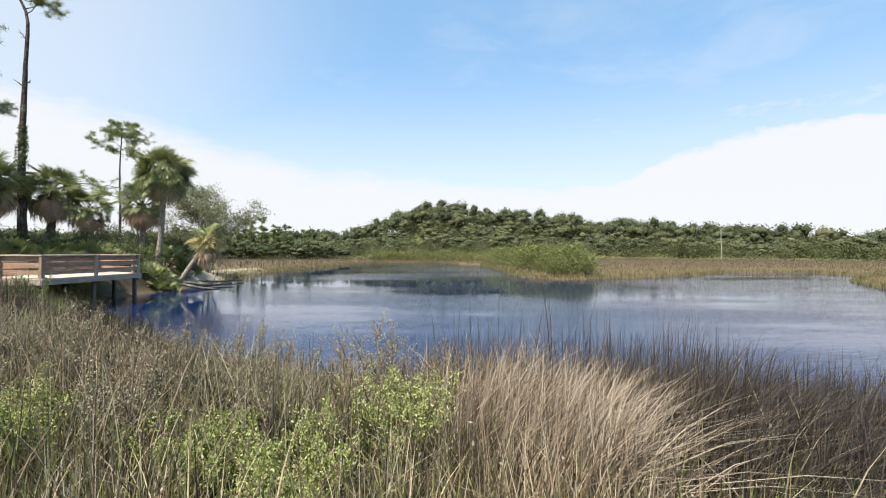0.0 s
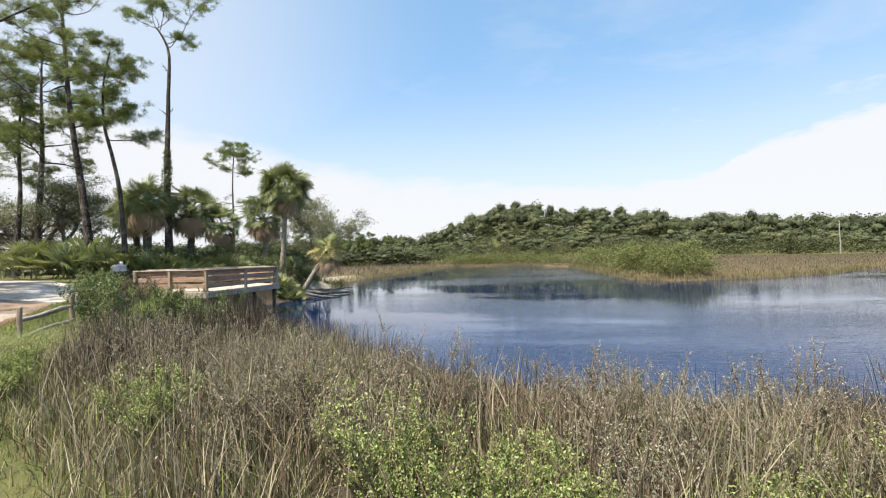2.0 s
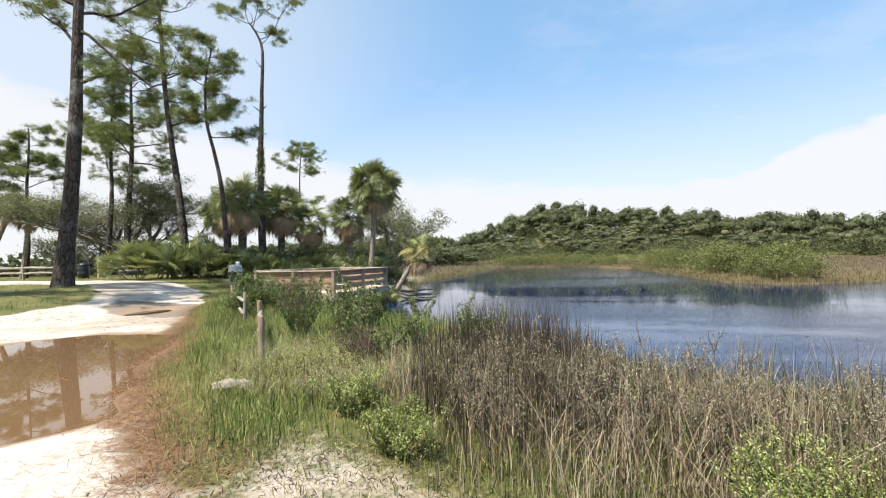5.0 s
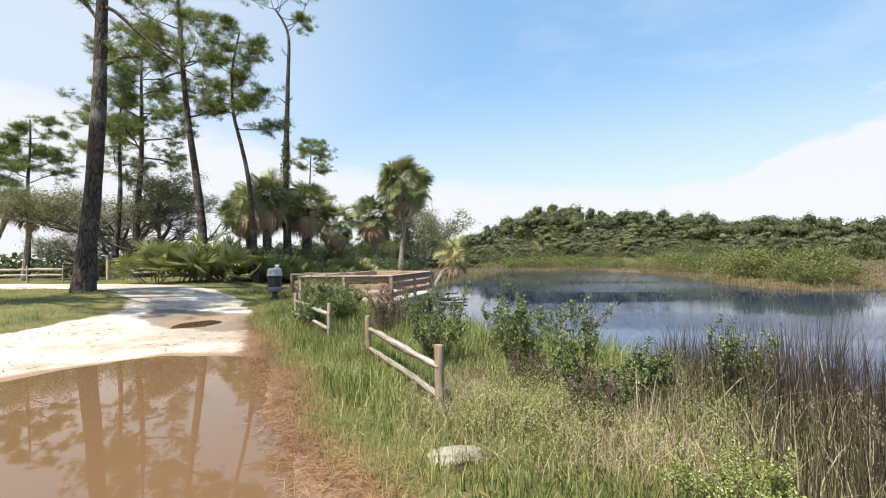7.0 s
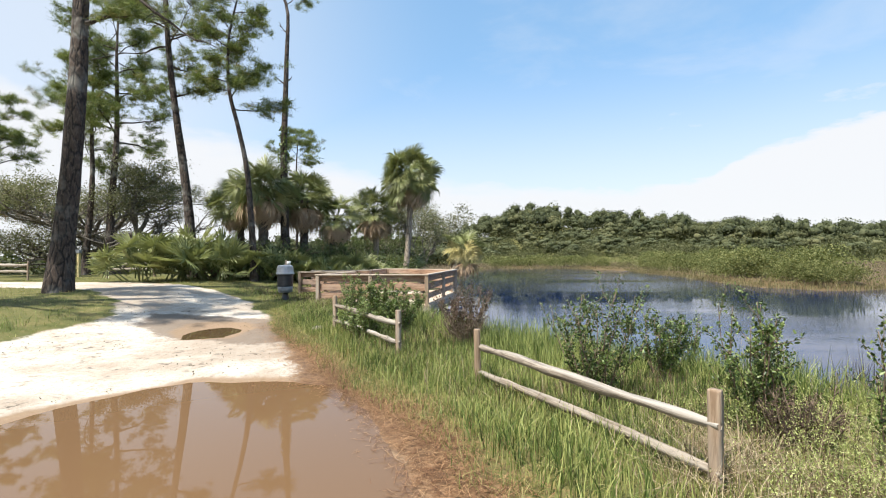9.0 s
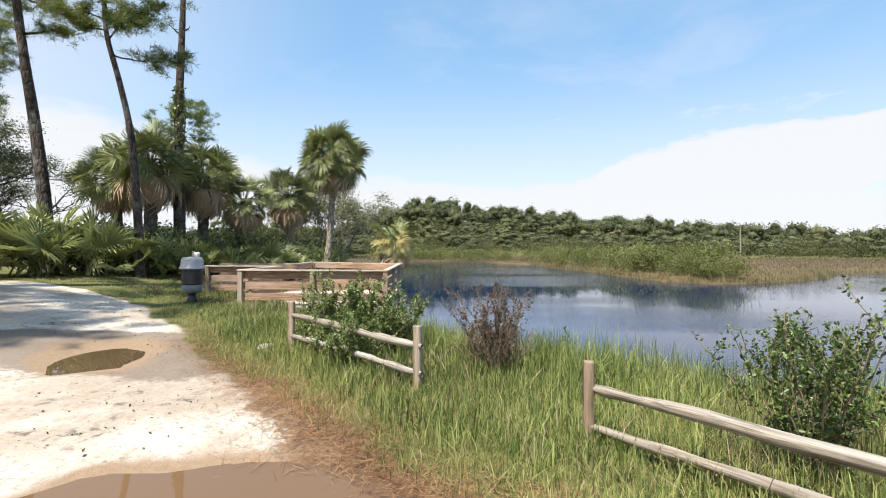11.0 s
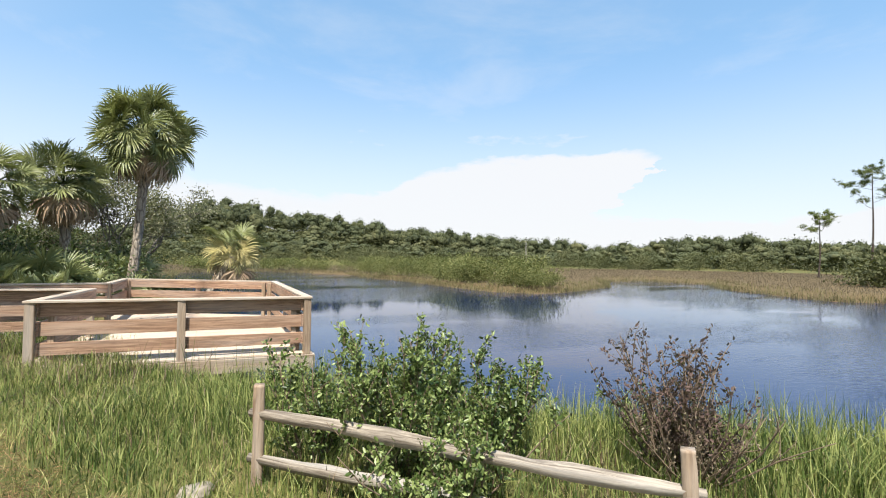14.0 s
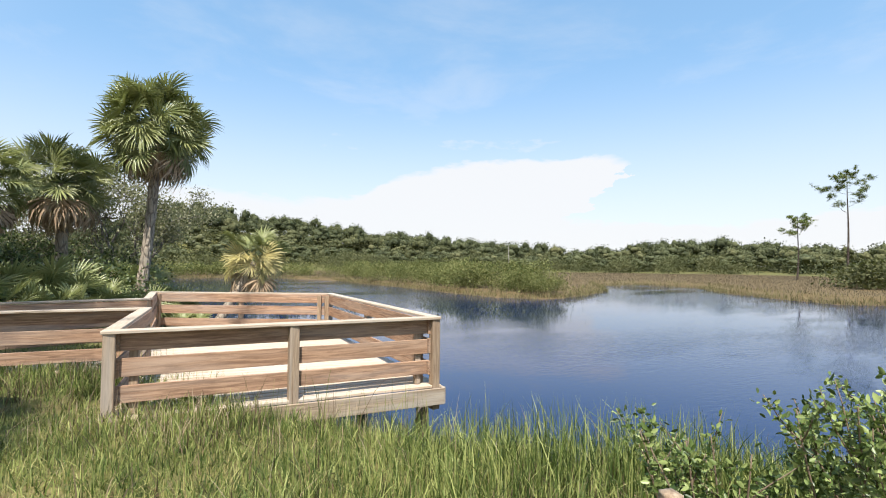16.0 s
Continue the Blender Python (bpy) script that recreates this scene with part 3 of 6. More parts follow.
def build_ground():
    xs, ys = axis(-30, 12, 0.2, 2500), axis(-3, 30, 0.2, 2500)
    X, Y = np.meshgrid(xs, ys)
    x, y = X.ravel(), Y.ravel()
    z = height(x, y)
    nx = len(xs)
    i, j = np.meshgrid(np.arange(len(ys) - 1), np.arange(nx - 1), indexing="ij")
    q = np.stack([i * nx + j, i * nx + j + 1, (i + 1) * nx + j + 1, (i + 1) * nx + j], -1).reshape(-1, 4)
    road = inside(ROAD, x, y) + 0.25 * wave(x, y, 1.0)
    pud = np.maximum(inside(PUDDLE, x, y), inside(PUDDLE_B, x, y))
    shore = inside(SHORE, x, y)
    edge_dist = np.abs(road + 0.1)
    east = smooth(-30, -24, x)
    att = {
        "sand": np.maximum(smooth(-0.35, 0.35, road), 0.56 * smooth(-2.3, -0.7, road) * smooth(-10.8, -9.3, x)),
        "marsh": np.clip(smooth(36, 44, y) + smooth(11, 16, x), 0, 1) * smooth(165, 140, np.hypot(x + 9, y - 7)),
        "straw": np.clip(1.1 - np.abs(road + 0.05) / 0.66, 0, 1) * 0.85 * smooth(-19.5, -16, x) * smooth(-9.3, -11.3, x) + 0.55 * smooth(-0.9, 0.6, road) * smooth(0.9, -0.2, road) * smooth(-17, -20, x),
        "damp": smooth(-0.5, 0.5, inside(DAMP, x, y)),
        "wet": np.maximum(smooth(-0.45, 0.2, pud), 0.25 * smooth(-1.2, 0.0, inside(PUDDLE_B, x, y))),
        "mud": smooth(-1.6, -0.2, shore) * smooth(40, 30, y) + smooth(-0.7, 0.0, shore) * smooth(30, 40, y) + 0.8 * smooth(-9.8, -8.2, x - 0.1 * (y - 6)) * smooth(-1.7, -2.6, road) * smooth(1.2, 2.2, y) * smooth(30, 20, y),
        "beach": smooth(-0.6, 0.6, inside(BEACH, x, y)) * smooth(0.3, -0.1, shore),
    }
    on_road = (road.reshape(-1)[q].mean(1) > -0.05) & (np.hypot(x[q].mean(1) + 20, y[q].mean(1) - 10) < 60)
    pos = np.stack([x, y, z], 1)
    for name, pick, label in (("ground", ~on_road, "grassy sandy ground with marsh mud at the water"), ("road", on_road, "white sand road with wet brown patches")):
        f = q[pick]
        used, inv = np.unique(f.ravel(), return_inverse=True)
        me = mesh_of(name, pos[used], [inv.reshape(-1, 4)], GROUND_MAT, True)
        for k, val in att.items():
            a = me.attributes.new(k, "FLOAT", "POINT")
            a.data.foreach_set("value", val[used].astype(np.float32))
        tagged(new(name, me), label, name, "", "structure")


def outline_sheet(name, poly, z, mat, label, category, rounding=3):
    p = [Vector((a, b, 0)) for a, b in poly]
    for _ in range(rounding):
        p = [w for a, b in zip(p, p[1:] + p[:1]) for w in (a.lerp(b, 0.25), a.lerp(b, 0.75))]
    bm = bmesh.new()
    bm.faces.new([bm.verts.new((v.x, v.y, z)) for v in p])
    bmesh.ops.triangulate(bm, faces=bm.faces[:])
    me = bpy.data.meshes.new(name)
    bm.to_mesh(me)
    bm.free()
    me.materials.append(mat)
    return tagged(new(name, me), label, category, "", "structure")


build_ground()
grown = [(70, -45), (-3, -12), (-3, 5), (-14, 14), (-19, 18), (-21, 30), (-26, 50), (-25, 120), (5, 122), (14, 100), (16, 60), (20, 55), (30, 62), (70, 70), (90, 0)]
outline_sheet("water", grown, WATER_Z, WATER_MAT, "dark pond water with light ripples, reflected sky blue put into its colour", "water", 0)
PUD_Z = 0.25
outline_sheet("puddle", [(-15.6 + (a + 15.6) * 1.3, 6.8 + (b - 6.8) * 1.3) for a, b in PUDDLE], PUD_Z, PUDDLE_MAT, "muddy brown puddle standing on the sand road", "puddle")
outline_sheet("puddle", [(-19.5 + (a + 19.5) * 1.15, 14.4 + (b - 14.4) * 1.15) for a, b in PUDDLE_B], 0.336, PUDDLE_DARK, "small brown puddle on the sand road", "puddle")


# ---------- viewing deck ----------
DECK_Z, RAIL_Z = 0.50, 1.43


def oriented(a, b, z):
    """Pose at the middle of a-b with x along it."""
    return pose((a[0] + b[0]) / 2, (a[1] + b[1]) / 2, z, 0, 0, math.degrees(math.atan2(b[1] - a[1], b[0] - a[0])))


def deck():
    d = thing("viewing_deck", "weathered brown timber viewing deck with slatted railings over the water", "deck")
    sw, se, ne, nw = (-19.0, 19.25), (-15.3, 18.7), (-14.9, 24.1), (-18.45, 26.5)
    jn, je = (-18.65, 21.95), (-21.0, 22.4)       # inner corner and end of the walkway
    jf, jf2 = (-18.6, 24.2), (-21.15, 24.1)
    runs = [(sw, se, 2), (se, ne, 2), (ne, nw, 2), (nw, jf, 1), (jf, jf2, 1), (sw, jn, 1), (jn, je, 1)]
    rng = random.Random(4)
    centre = Vector((-17.8, 22.9))
    post = box_mesh("post", 0.115, 0.115, 1.0, POST_WOOD, 0.008)
    inner = box_mesh("inner_post", 0.085, 0.085, 1.0, POST_WOOD, 0.006)
    seen = []

    def put_post(x, y, low):
        if any(abs(x - u) + abs(y - v) < 0.1 for u, v in seen):
            return
        seen.append((x, y))
        o = child("post", post, d, "", pose(x, y, low, 0, 0, rng.uniform(-3, 3)))
        o.scale = (1, 1, RAIL_Z - 0.03 - low)

    for a, b, bays in runs:
        A, B = Vector(a), Vector(b)
        along = (B - A).normalized()
        out = Vector((along.y, -along.x))
        if (((A + B) / 2) - centre).dot(out) < 0:
            out = -out
        L = (B - A).length
        cap = box_mesh("cap_rail", L + 0.12, 0.15, 0.036, CAP_WOOD, 0.005, 0.002)
        child("cap_rail", cap, d, "bleached flat cap rail", oriented(A, B, RAIL_Z - 0.036))
        for zb, hb in ((RAIL_Z - 0.235, 0.195), (RAIL_Z - 0.51, 0.20), (RAIL_Z - 0.80, 0.185)):
            s = box_mesh("rail_board", L - 0.02, 0.036, hb, DECK_WOOD, 0.004, 0.0015)
            mid = (A + B) / 2 - out * 0.07
            child("rail_board", s, d, "", pose(mid.x, mid.y, zb + rng.uniform(-.008, .008), rng.uniform(-1, 1), 0, math.degrees(math.atan2(along.y, along.x)) + rng.uniform(-.15, .15)))
        if bays == 2:
            for f in (0.21 / L, 1 - 0.21 / L):
                p = A.lerp(B, f) - out * 0.13
                o = child("inner_post", inner, d, "", pose(p.x, p.y, DECK_Z, 0, 0, math.degrees(math.atan2(along.y, along.x))))
                o.scale = (1, 1, RAIL_Z - 0.05 - DECK_Z)
        for k in range(bays + 1):
            p = A.lerp(B, k / bays)
            put_post(p.x, p.y, DECK_Z - 0.25 if 0 < k < bays else DECK_Z - 0.33)
        fas = box_mesh("fascia_board", L + (0.21 if bays == 2 else 0.1), 0.04, 0.22, FASCIA_WOOD, 0.005, 0.001)
        child("fascia_board", fas, d, "", oriented(A + out * 0.105, B + out * 0.105, DECK_Z - 0.25))
    # floor boards across the platform and the walkway
    w = 0.14
    n = int(6.2 / (w + 0.008))
    for k in range(n):
        f = (k + 0.5) / n * 1.02 - 0.01
        a = Vector(sw).lerp(Vector(nw), f)
        b = Vector(se).lerp(Vector(ne), f)
        L = (b - a).length + 0.17
        me = box_mesh("floor_board", L, w * (0.86 + 0.3 * f), 0.036, FLOOR_WOOD, 0.004)
        m = oriented(a, b, DECK_Z - 0.036 - 0.0005 * (k % 2))
        child("floor_board", me, d, "", m)
    for k in range(13):
        x = -19.2 - 0.145 * k
        me = box_mesh("floor_board", 1.9, w, 0.036, FLOOR_WOOD, 0.004)
        child("floor_board", me, d, "", pose(x, 23.15, DECK_Z - 0.036, 0, 0, 90 + rng.uniform(-.3, .3)))
    # piles in the water
    for x, y in ((-15.4, 18.85), (-15.2, 21.4), (-15.0, 23.95), (-16.9, 19.15), (-16.8, 21.8), (-16.7, 25.0), (-18.4, 26.2), (-18.6, 22.4)):
        v, q, t = tube_arrays([(0, 0, 0), (0.01, 0, 1.2), (0.0, 0.01, 2.1)], [0.10, 0.095, 0.09], 10, 0.04, 3)
        s = Soup()
        s.add(v, q, t)
        child("pile", s.mesh("pile", PILE_WOOD, True), d, "dark wet round timber pile", pose(x, y, DECK_Z - 0.16 - 2.1))
    for y0, y1 in ((0.2, 0.2), (0.5, 0.5), (0.8, 0.8)):
        a, b = Vector(sw).lerp(Vector(nw), y0), Vector(se).lerp(Vector(ne), y1)
        child("joist", box_mesh("joist", (b - a).length - 0.1, 0.05, 0.2, PILE_WOOD, 0.004), d, "", oriented(a, b, DECK_Z - 0.24))
    return d


deck()


# ---------- fences ----------
def rail_arrays(L, r, seed):
    rng = np.random.default_rng(seed)
    n = 14
    x = np.linspace(-L / 2, L / 2, n)
    p = np.stack([x, 0.010 * np.sin(x * 2.3 + seed), 0.010 * np.sin(x * 1.7 + seed * 2)], 1)
    rad = r * (0.78 + 0.22 * np.sin(np.linspace(0.25, 2.9, n))) * (1 + rng.uniform(-.12, .12, n))
    rad[0] = rad[-1] = r * 0.6
    return tube_arrays(p, rad * 1.22, 5, 0.2, seed)


def fence_post_mesh(h, w, seed):
    """A hewn round-shouldered post with two mortises cut as dark sockets."""
    rng = np.random.default_rng(seed)
    zs = np.array([0, h * .3, h * .36, h * .5, h * .66, h * .72, h * .9, h * .985, h])
    r = np.array([1.05, 1, .94, 1, .94, 1, .97, .95, .9]) * w / 2 * 1.3
    p = np.stack([0.006 * np.sin(zs * 5 + seed), 0.006 * np.cos(zs * 4), zs], 1)
    s = Soup()
    s.add(*tube_arrays(p, r, 4, 0.06, seed))
    return s.mesh("post", POST_WOOD, False)


def fence(name, posts, spans, label, thick=0.042, extra=()):
    f = thing(name, label, "fence")
    for k, (x, y, top) in enumerate(posts):
        g = ground_z(x, y)
        child("post", fence_post_mesh(top - g + 0.3, 0.086, k), f, "grey split post with a pale cut top", pose(x, y, g - 0.3, 1.2 * math.sin(k * 2), 1.5 * math.cos(k * 3), 40 * k))
    for k, (a, b, drops) in enumerate(spans):
        for i, dz in enumerate(drops):
            A, B = Vector(posts[a]), Vector(posts[b])
            A.z -= dz
            B.z -= dz
            dirv = (B - A).normalized()
            A, B = A - dirv * 0.06, B + dirv * 0.06
            s = Soup()
            s.add(*rail_arrays((B - A).length, thick * (1 - 0.08 * i), k * 3 + i))
            m = Matrix.Translation((A + B) / 2) @ (B - A).to_track_quat("X", "Z").to_matrix().to_4x4()
            child("rail", s.mesh("rail", RAIL_WOOD), f, "weathered split rail", m)
    for a, b in extra:
        A, B = Vector(a), Vector(b)
        s = Soup()
        s.add(*rail_arrays((B - A).length, thick, 40))
        child("rail", s.mesh("rail", RAIL_WOOD), f, "weathered split rail", Matrix.Translation((A + B) / 2) @ (B - A).to_track_quat("X", "Z").to_matrix().to_4x4())
    return f


fence("split_rail_fence", [(-11.65, 7.93, 1.02), (-13.4, 10.72, 1.0), (-14.8, 12.22, 1.07), (-16.7, 14.44, 1.13)],
      [(0, 1, (0.24, 0.56)), (2, 3, (0.22, 0.54))], "grey weathered two-rail split rail fence in tall grass")


# ---------- bin on a post ----------
def lathe(name, prof, mat, sides=20):
    s = Soup()
    p = np.array(prof, float)
    ang = np.linspace(0, 2 * np.pi, sides, endpoint=False)
    v = np.stack([p[:, 0][:, None] * np.cos(ang), p[:, 0][:, None] * np.sin(ang), np.repeat(p[:, 1][:, None], sides, 1)], -1).reshape(-1, 3)
    i, j = np.meshgrid(np.arange(len(p) - 1), np.arange(sides), indexing="ij")
    k = (j + 1) % sides
    s.add(v, np.stack([i * sides + j, i * sides + k, (i + 1) * sides + k, (i + 1) * sides + j], -1).reshape(-1, 4))
    return s.mesh(name, mat, True)


def litter_bin(x, y):
    g = ground_z(x, y)
    b = thing("litter_bin", "black litter bin with domed grey lid on a short pedestal", "litter bin", pose(x, y, g, 0, 0, 20))
    b.scale = (1.08, 1.08, 1.24)
    child("pedestal", lathe("pedestal", [(0.14, -0.05), (0.13, 0.02), (0.10, 0.10), (0.085, 0.16), (0.12, 0.22)], BIN_BLACK), b, "short dark pedestal")
    child("band", lathe("band", [(0.0, 0.2), (0.19, 0.2), (0.225, 0.22), (0.238, 0.37), (0.225, 0.375)], BIN_GREY), b, "dull blue-grey lower band")
    liner = [(0.228, 0.36)]
    liner += [(0.245 + 0.006 * math.sin(k * 2.3), 0.38 + 0.034 * k) for k in range(10)]
    child("body", lathe("body", liner + [(0.262, 0.725), (0.22, 0.735)], BIN_BLACK, 28), b, "wrinkled black plastic bag over the barrel")
    lid = child("lid", lathe("lid", [(0.285, 0.715), (0.29, 0.745), (0.272, 0.76), (0.262, 0.77), (0.248, 0.90), (0.232, 0.94), (0.20, 0.962), (0.0, 0.975)], BIN_LID, 28), b, "domed pale grey lid")
    for k in range(4):
        child("flap", box_mesh("flap", 0.2, 0.012, 0.13, BIN_LID, 0.005), lid, "hinged grey flap", pose(0, 0, 0, 0, 0, 45 + 90 * k) @ pose(0, -0.252, 0.775, -4))
    child("cup", lathe("cup", [(0.0, 0.97), (0.05, 0.97), (0.065, 1.07), (0.058, 1.072), (0.0, 1.0)], WHITE_PAINT, 14), lid, "white cup left on the lid", pose(0.11, -0.02, 0))
    child("knob", box_mesh("knob", 0.06, 0.05, 0.13, RAIL_WOOD, 0.008), lid, "weathered wooden stub", pose(0.02, 0.03, 0.965, 0, 4))
    return b


litter_bin(-20.5, 20.05)


# ---------- palms ----------
def fan_frond(seed, stalk=0.75, blade=0.85, fingers=22, droop=0.5, spread=250, fold=35):
    """A fan-palm leaf growing along +x: arching stalk, a pleated fan bent down from it, split into drooping fingers."""
    rng = np.random.default_rng(seed)
    s = Soup()
    n = 6
    x = np.linspace(0, stalk, n)
    p = np.stack([x, np.zeros(n), 0.10 * np.sin(x / stalk * 1.6) - droop * 0.16 * (x / stalk) ** 2 * stalk], 1)
    s.add(*tube_arrays(p, np.linspace(0.022, 0.010, n), 4))
    hub = p[-1]
    fo = radians(fold)
    along, nrm = np.array([math.cos(fo), 0, -math.sin(fo)]), np.array([math.sin(fo), 0, math.cos(fo)])
    da = radians(spread) / (fingers - 1)
    verts, quads, tris = [hub], [], []
    for k in range(fingers):
        a = radians(-spread / 2) + da * k + rng.normal(0, 0.03)
        L = blade * (0.78 + 0.22 * math.cos(a * 0.62)) * rng.uniform(0.86, 1.12)
        dirv = along * math.cos(a) + np.array([0, math.sin(a), 0]) + nrm * (0.25 * abs(math.sin(a)) + rng.normal(0, 0.06))
        side = np.cross(nrm, dirv)
        o = len(verts)
        for f, wk in ((0.42, 0.52), (0.74, 0.24)):
            w = L * f * da * wk
            c = hub + dirv * L * f + np.array([0, 0, -droop * L * 0.8 * f ** 3.0])
            verts += [c - side * w + nrm * 0.6 * w, c - nrm * 0.6 * w, c + side * w + nrm * 0.6 * w]
        verts.append(hub + dirv * L * 0.97 + np.array([0, 0, -droop * L * rng.uniform(0.6, 1.5)]))
        quads += [(o, o + 1, o + 4, o + 3), (o + 1, o + 2, o + 5, o + 4)]
        tris += [(0, o + 1, o), (0, o + 2, o + 1), (o + 3, o + 4, o + 6), (o + 4, o + 5, o + 6)]
    s.add(verts, quads, tris)
    return s


FRONDS = [fan_frond(k, 0.92 + 0.1 * (k % 3), 0.68, 36, 0.06 + 0.05 * k, 285, 8 + 8 * (k % 5)).mesh("frond", PALM_LEAF) for k in range(6)]
FRONDS_Y = [fan_frond(20 + k, 0.75, 0.75, 28, 0.2 + 0.1 * k, 260, 25).mesh("frond", PALM_YELLOW) for k in range(2)]
FRONDS_D = [fan_frond(30 + k, 0.75, 0.7, 16, 0.6, 150, 15).mesh("dead_frond", PALM_DEAD) for k in range(3)]
LOW_FRONDS = [fan_frond(40 + k, 0.7, 0.60, 24, 0.02 + 0.04 * k, 250, 5 + 8 * k).mesh("frond", PALM_LEAF) for k in range(4)]


def crown(parent, top, size, count, rng, lowest=-38, dead=5, yellow=0, boots=True):
    for k in range(count):
        f = (k + 0.5) / count
        hi, lo = math.sin(radians(86)), math.sin(radians(lowest))
        el = math.degrees(math.asin(hi + (lo - hi) * f)) + rng.uniform(-9, 9)
        az = k * 137.5 + rng.uniform(-14, 14)
        me = rng.choice(FRONDS_Y if k >= count - yellow else FRONDS)
        o = child("frond", me, parent, "", Matrix.Translation(top) @ pose(0, 0, 0, 0, 0, az) @ pose(0, 0, 0, 0, -el, 0) @ pose(0, 0, 0, rng.gauss(0, 50)))
        sc = size * rng.uniform(0.88, 1.1)
        o.scale = (sc, sc, sc)
    for k in range(dead):
        o = child("dead_frond", rng.choice(FRONDS_D), parent, "dry brown hanging frond", Matrix.Translation(Vector(top) - Vector((0, 0, 0.1 * size))) @ pose(0, 0, 0, 0, 0, k * 360 / dead + rng.uniform(-20, 20)) @ pose(0, 0, 0, 0, rng.uniform(25, 72), 0))
        sc = size * rng.uniform(0.9, 1.2)
        o.scale = (sc, sc, sc)


def palm(base, top, size, label, radius=0.17, count=40, seed=0, dead=5, yellow=0, lowest=-38, name="cabbage_palm", bark=None):
    rng = random.Random(seed)
    g = ground_z(base[0], base[1])
    b0, t0 = Vector((base[0], base[1], g - 0.1)), Vector(top)
    p = thing(name, label, "palm tree", pose(b0.x, b0.y, b0.z))
    rel = t0 - b0
    n = 26
    pts, rad = [], []
    for k in range(n):
        f = k / (n - 1)
        bow = math.sin(f * 2.4) * 0.06 * rel.length
        pts.append((rel.x * f ** 1.3 + bow * 0.5, rel.y * f ** 1.3, rel.z * f))
        rad.append(radius * (1.28 - 0.35 * min(1, f * 4) + (0.10 if k % 2 else 0)))
    s = Soup()
    s.add(*tube_arrays(pts, rad, 10, 0.05, seed))
    child("trunk", s.mesh("trunk", bark or PALM_BARK), p, "ringed grey-brown trunk" if bark is None else "dark fibrous trunk with old leaf bases")
    crown(p, pts[-1], size, count, rng, lowest, dead, yellow)
    return p


# ---------- pines ----------
def tuft_arrays(c, r, rng, n=40, thick=0.0085):
    """Bursts of long needles round each centre."""
    m = len(c)
    base = np.repeat(c, n, 0) + rng.normal(0, 0.09, (m * n, 3)) * np.array([1, 1, 0.6])
    d = rng.normal(size=(m * n, 3)) * np.array([1, 1, 0.75]) + np.array([0, 0, 0.3])
    d /= np.linalg.norm(d, axis=1)[:, None]
    L = np.repeat(r, n) * rng.uniform(0.6, 1.1, m * n)
    s = np.cross(d, rng.normal(size=(m * n, 3)))
    s /= np.linalg.norm(s, axis=1)[:, None] + 1e-9
    w = thick * (0.7 + 0.6 * rng.uniform(size=m * n))
    v = np.stack([base - s * w[:, None], base + s * w[:, None], base + d * L[:, None]], 1).reshape(-1, 3)
    return v, np.arange(m * n * 3).reshape(-1, 3)


def limb_path(start, dirv, length, rng, n=9, rise=0.15, kink=0.10):
    p, d = [np.array(start, float)], np.array(dirv, float)
    for k in range(n - 1):
        d = d + rng.normal(0, kink, 3) + np.array([0, 0, rise / n])
        d /= np.linalg.norm(d)
        p.append(p[-1] + d * length / (n - 1))
    return np.array(p)


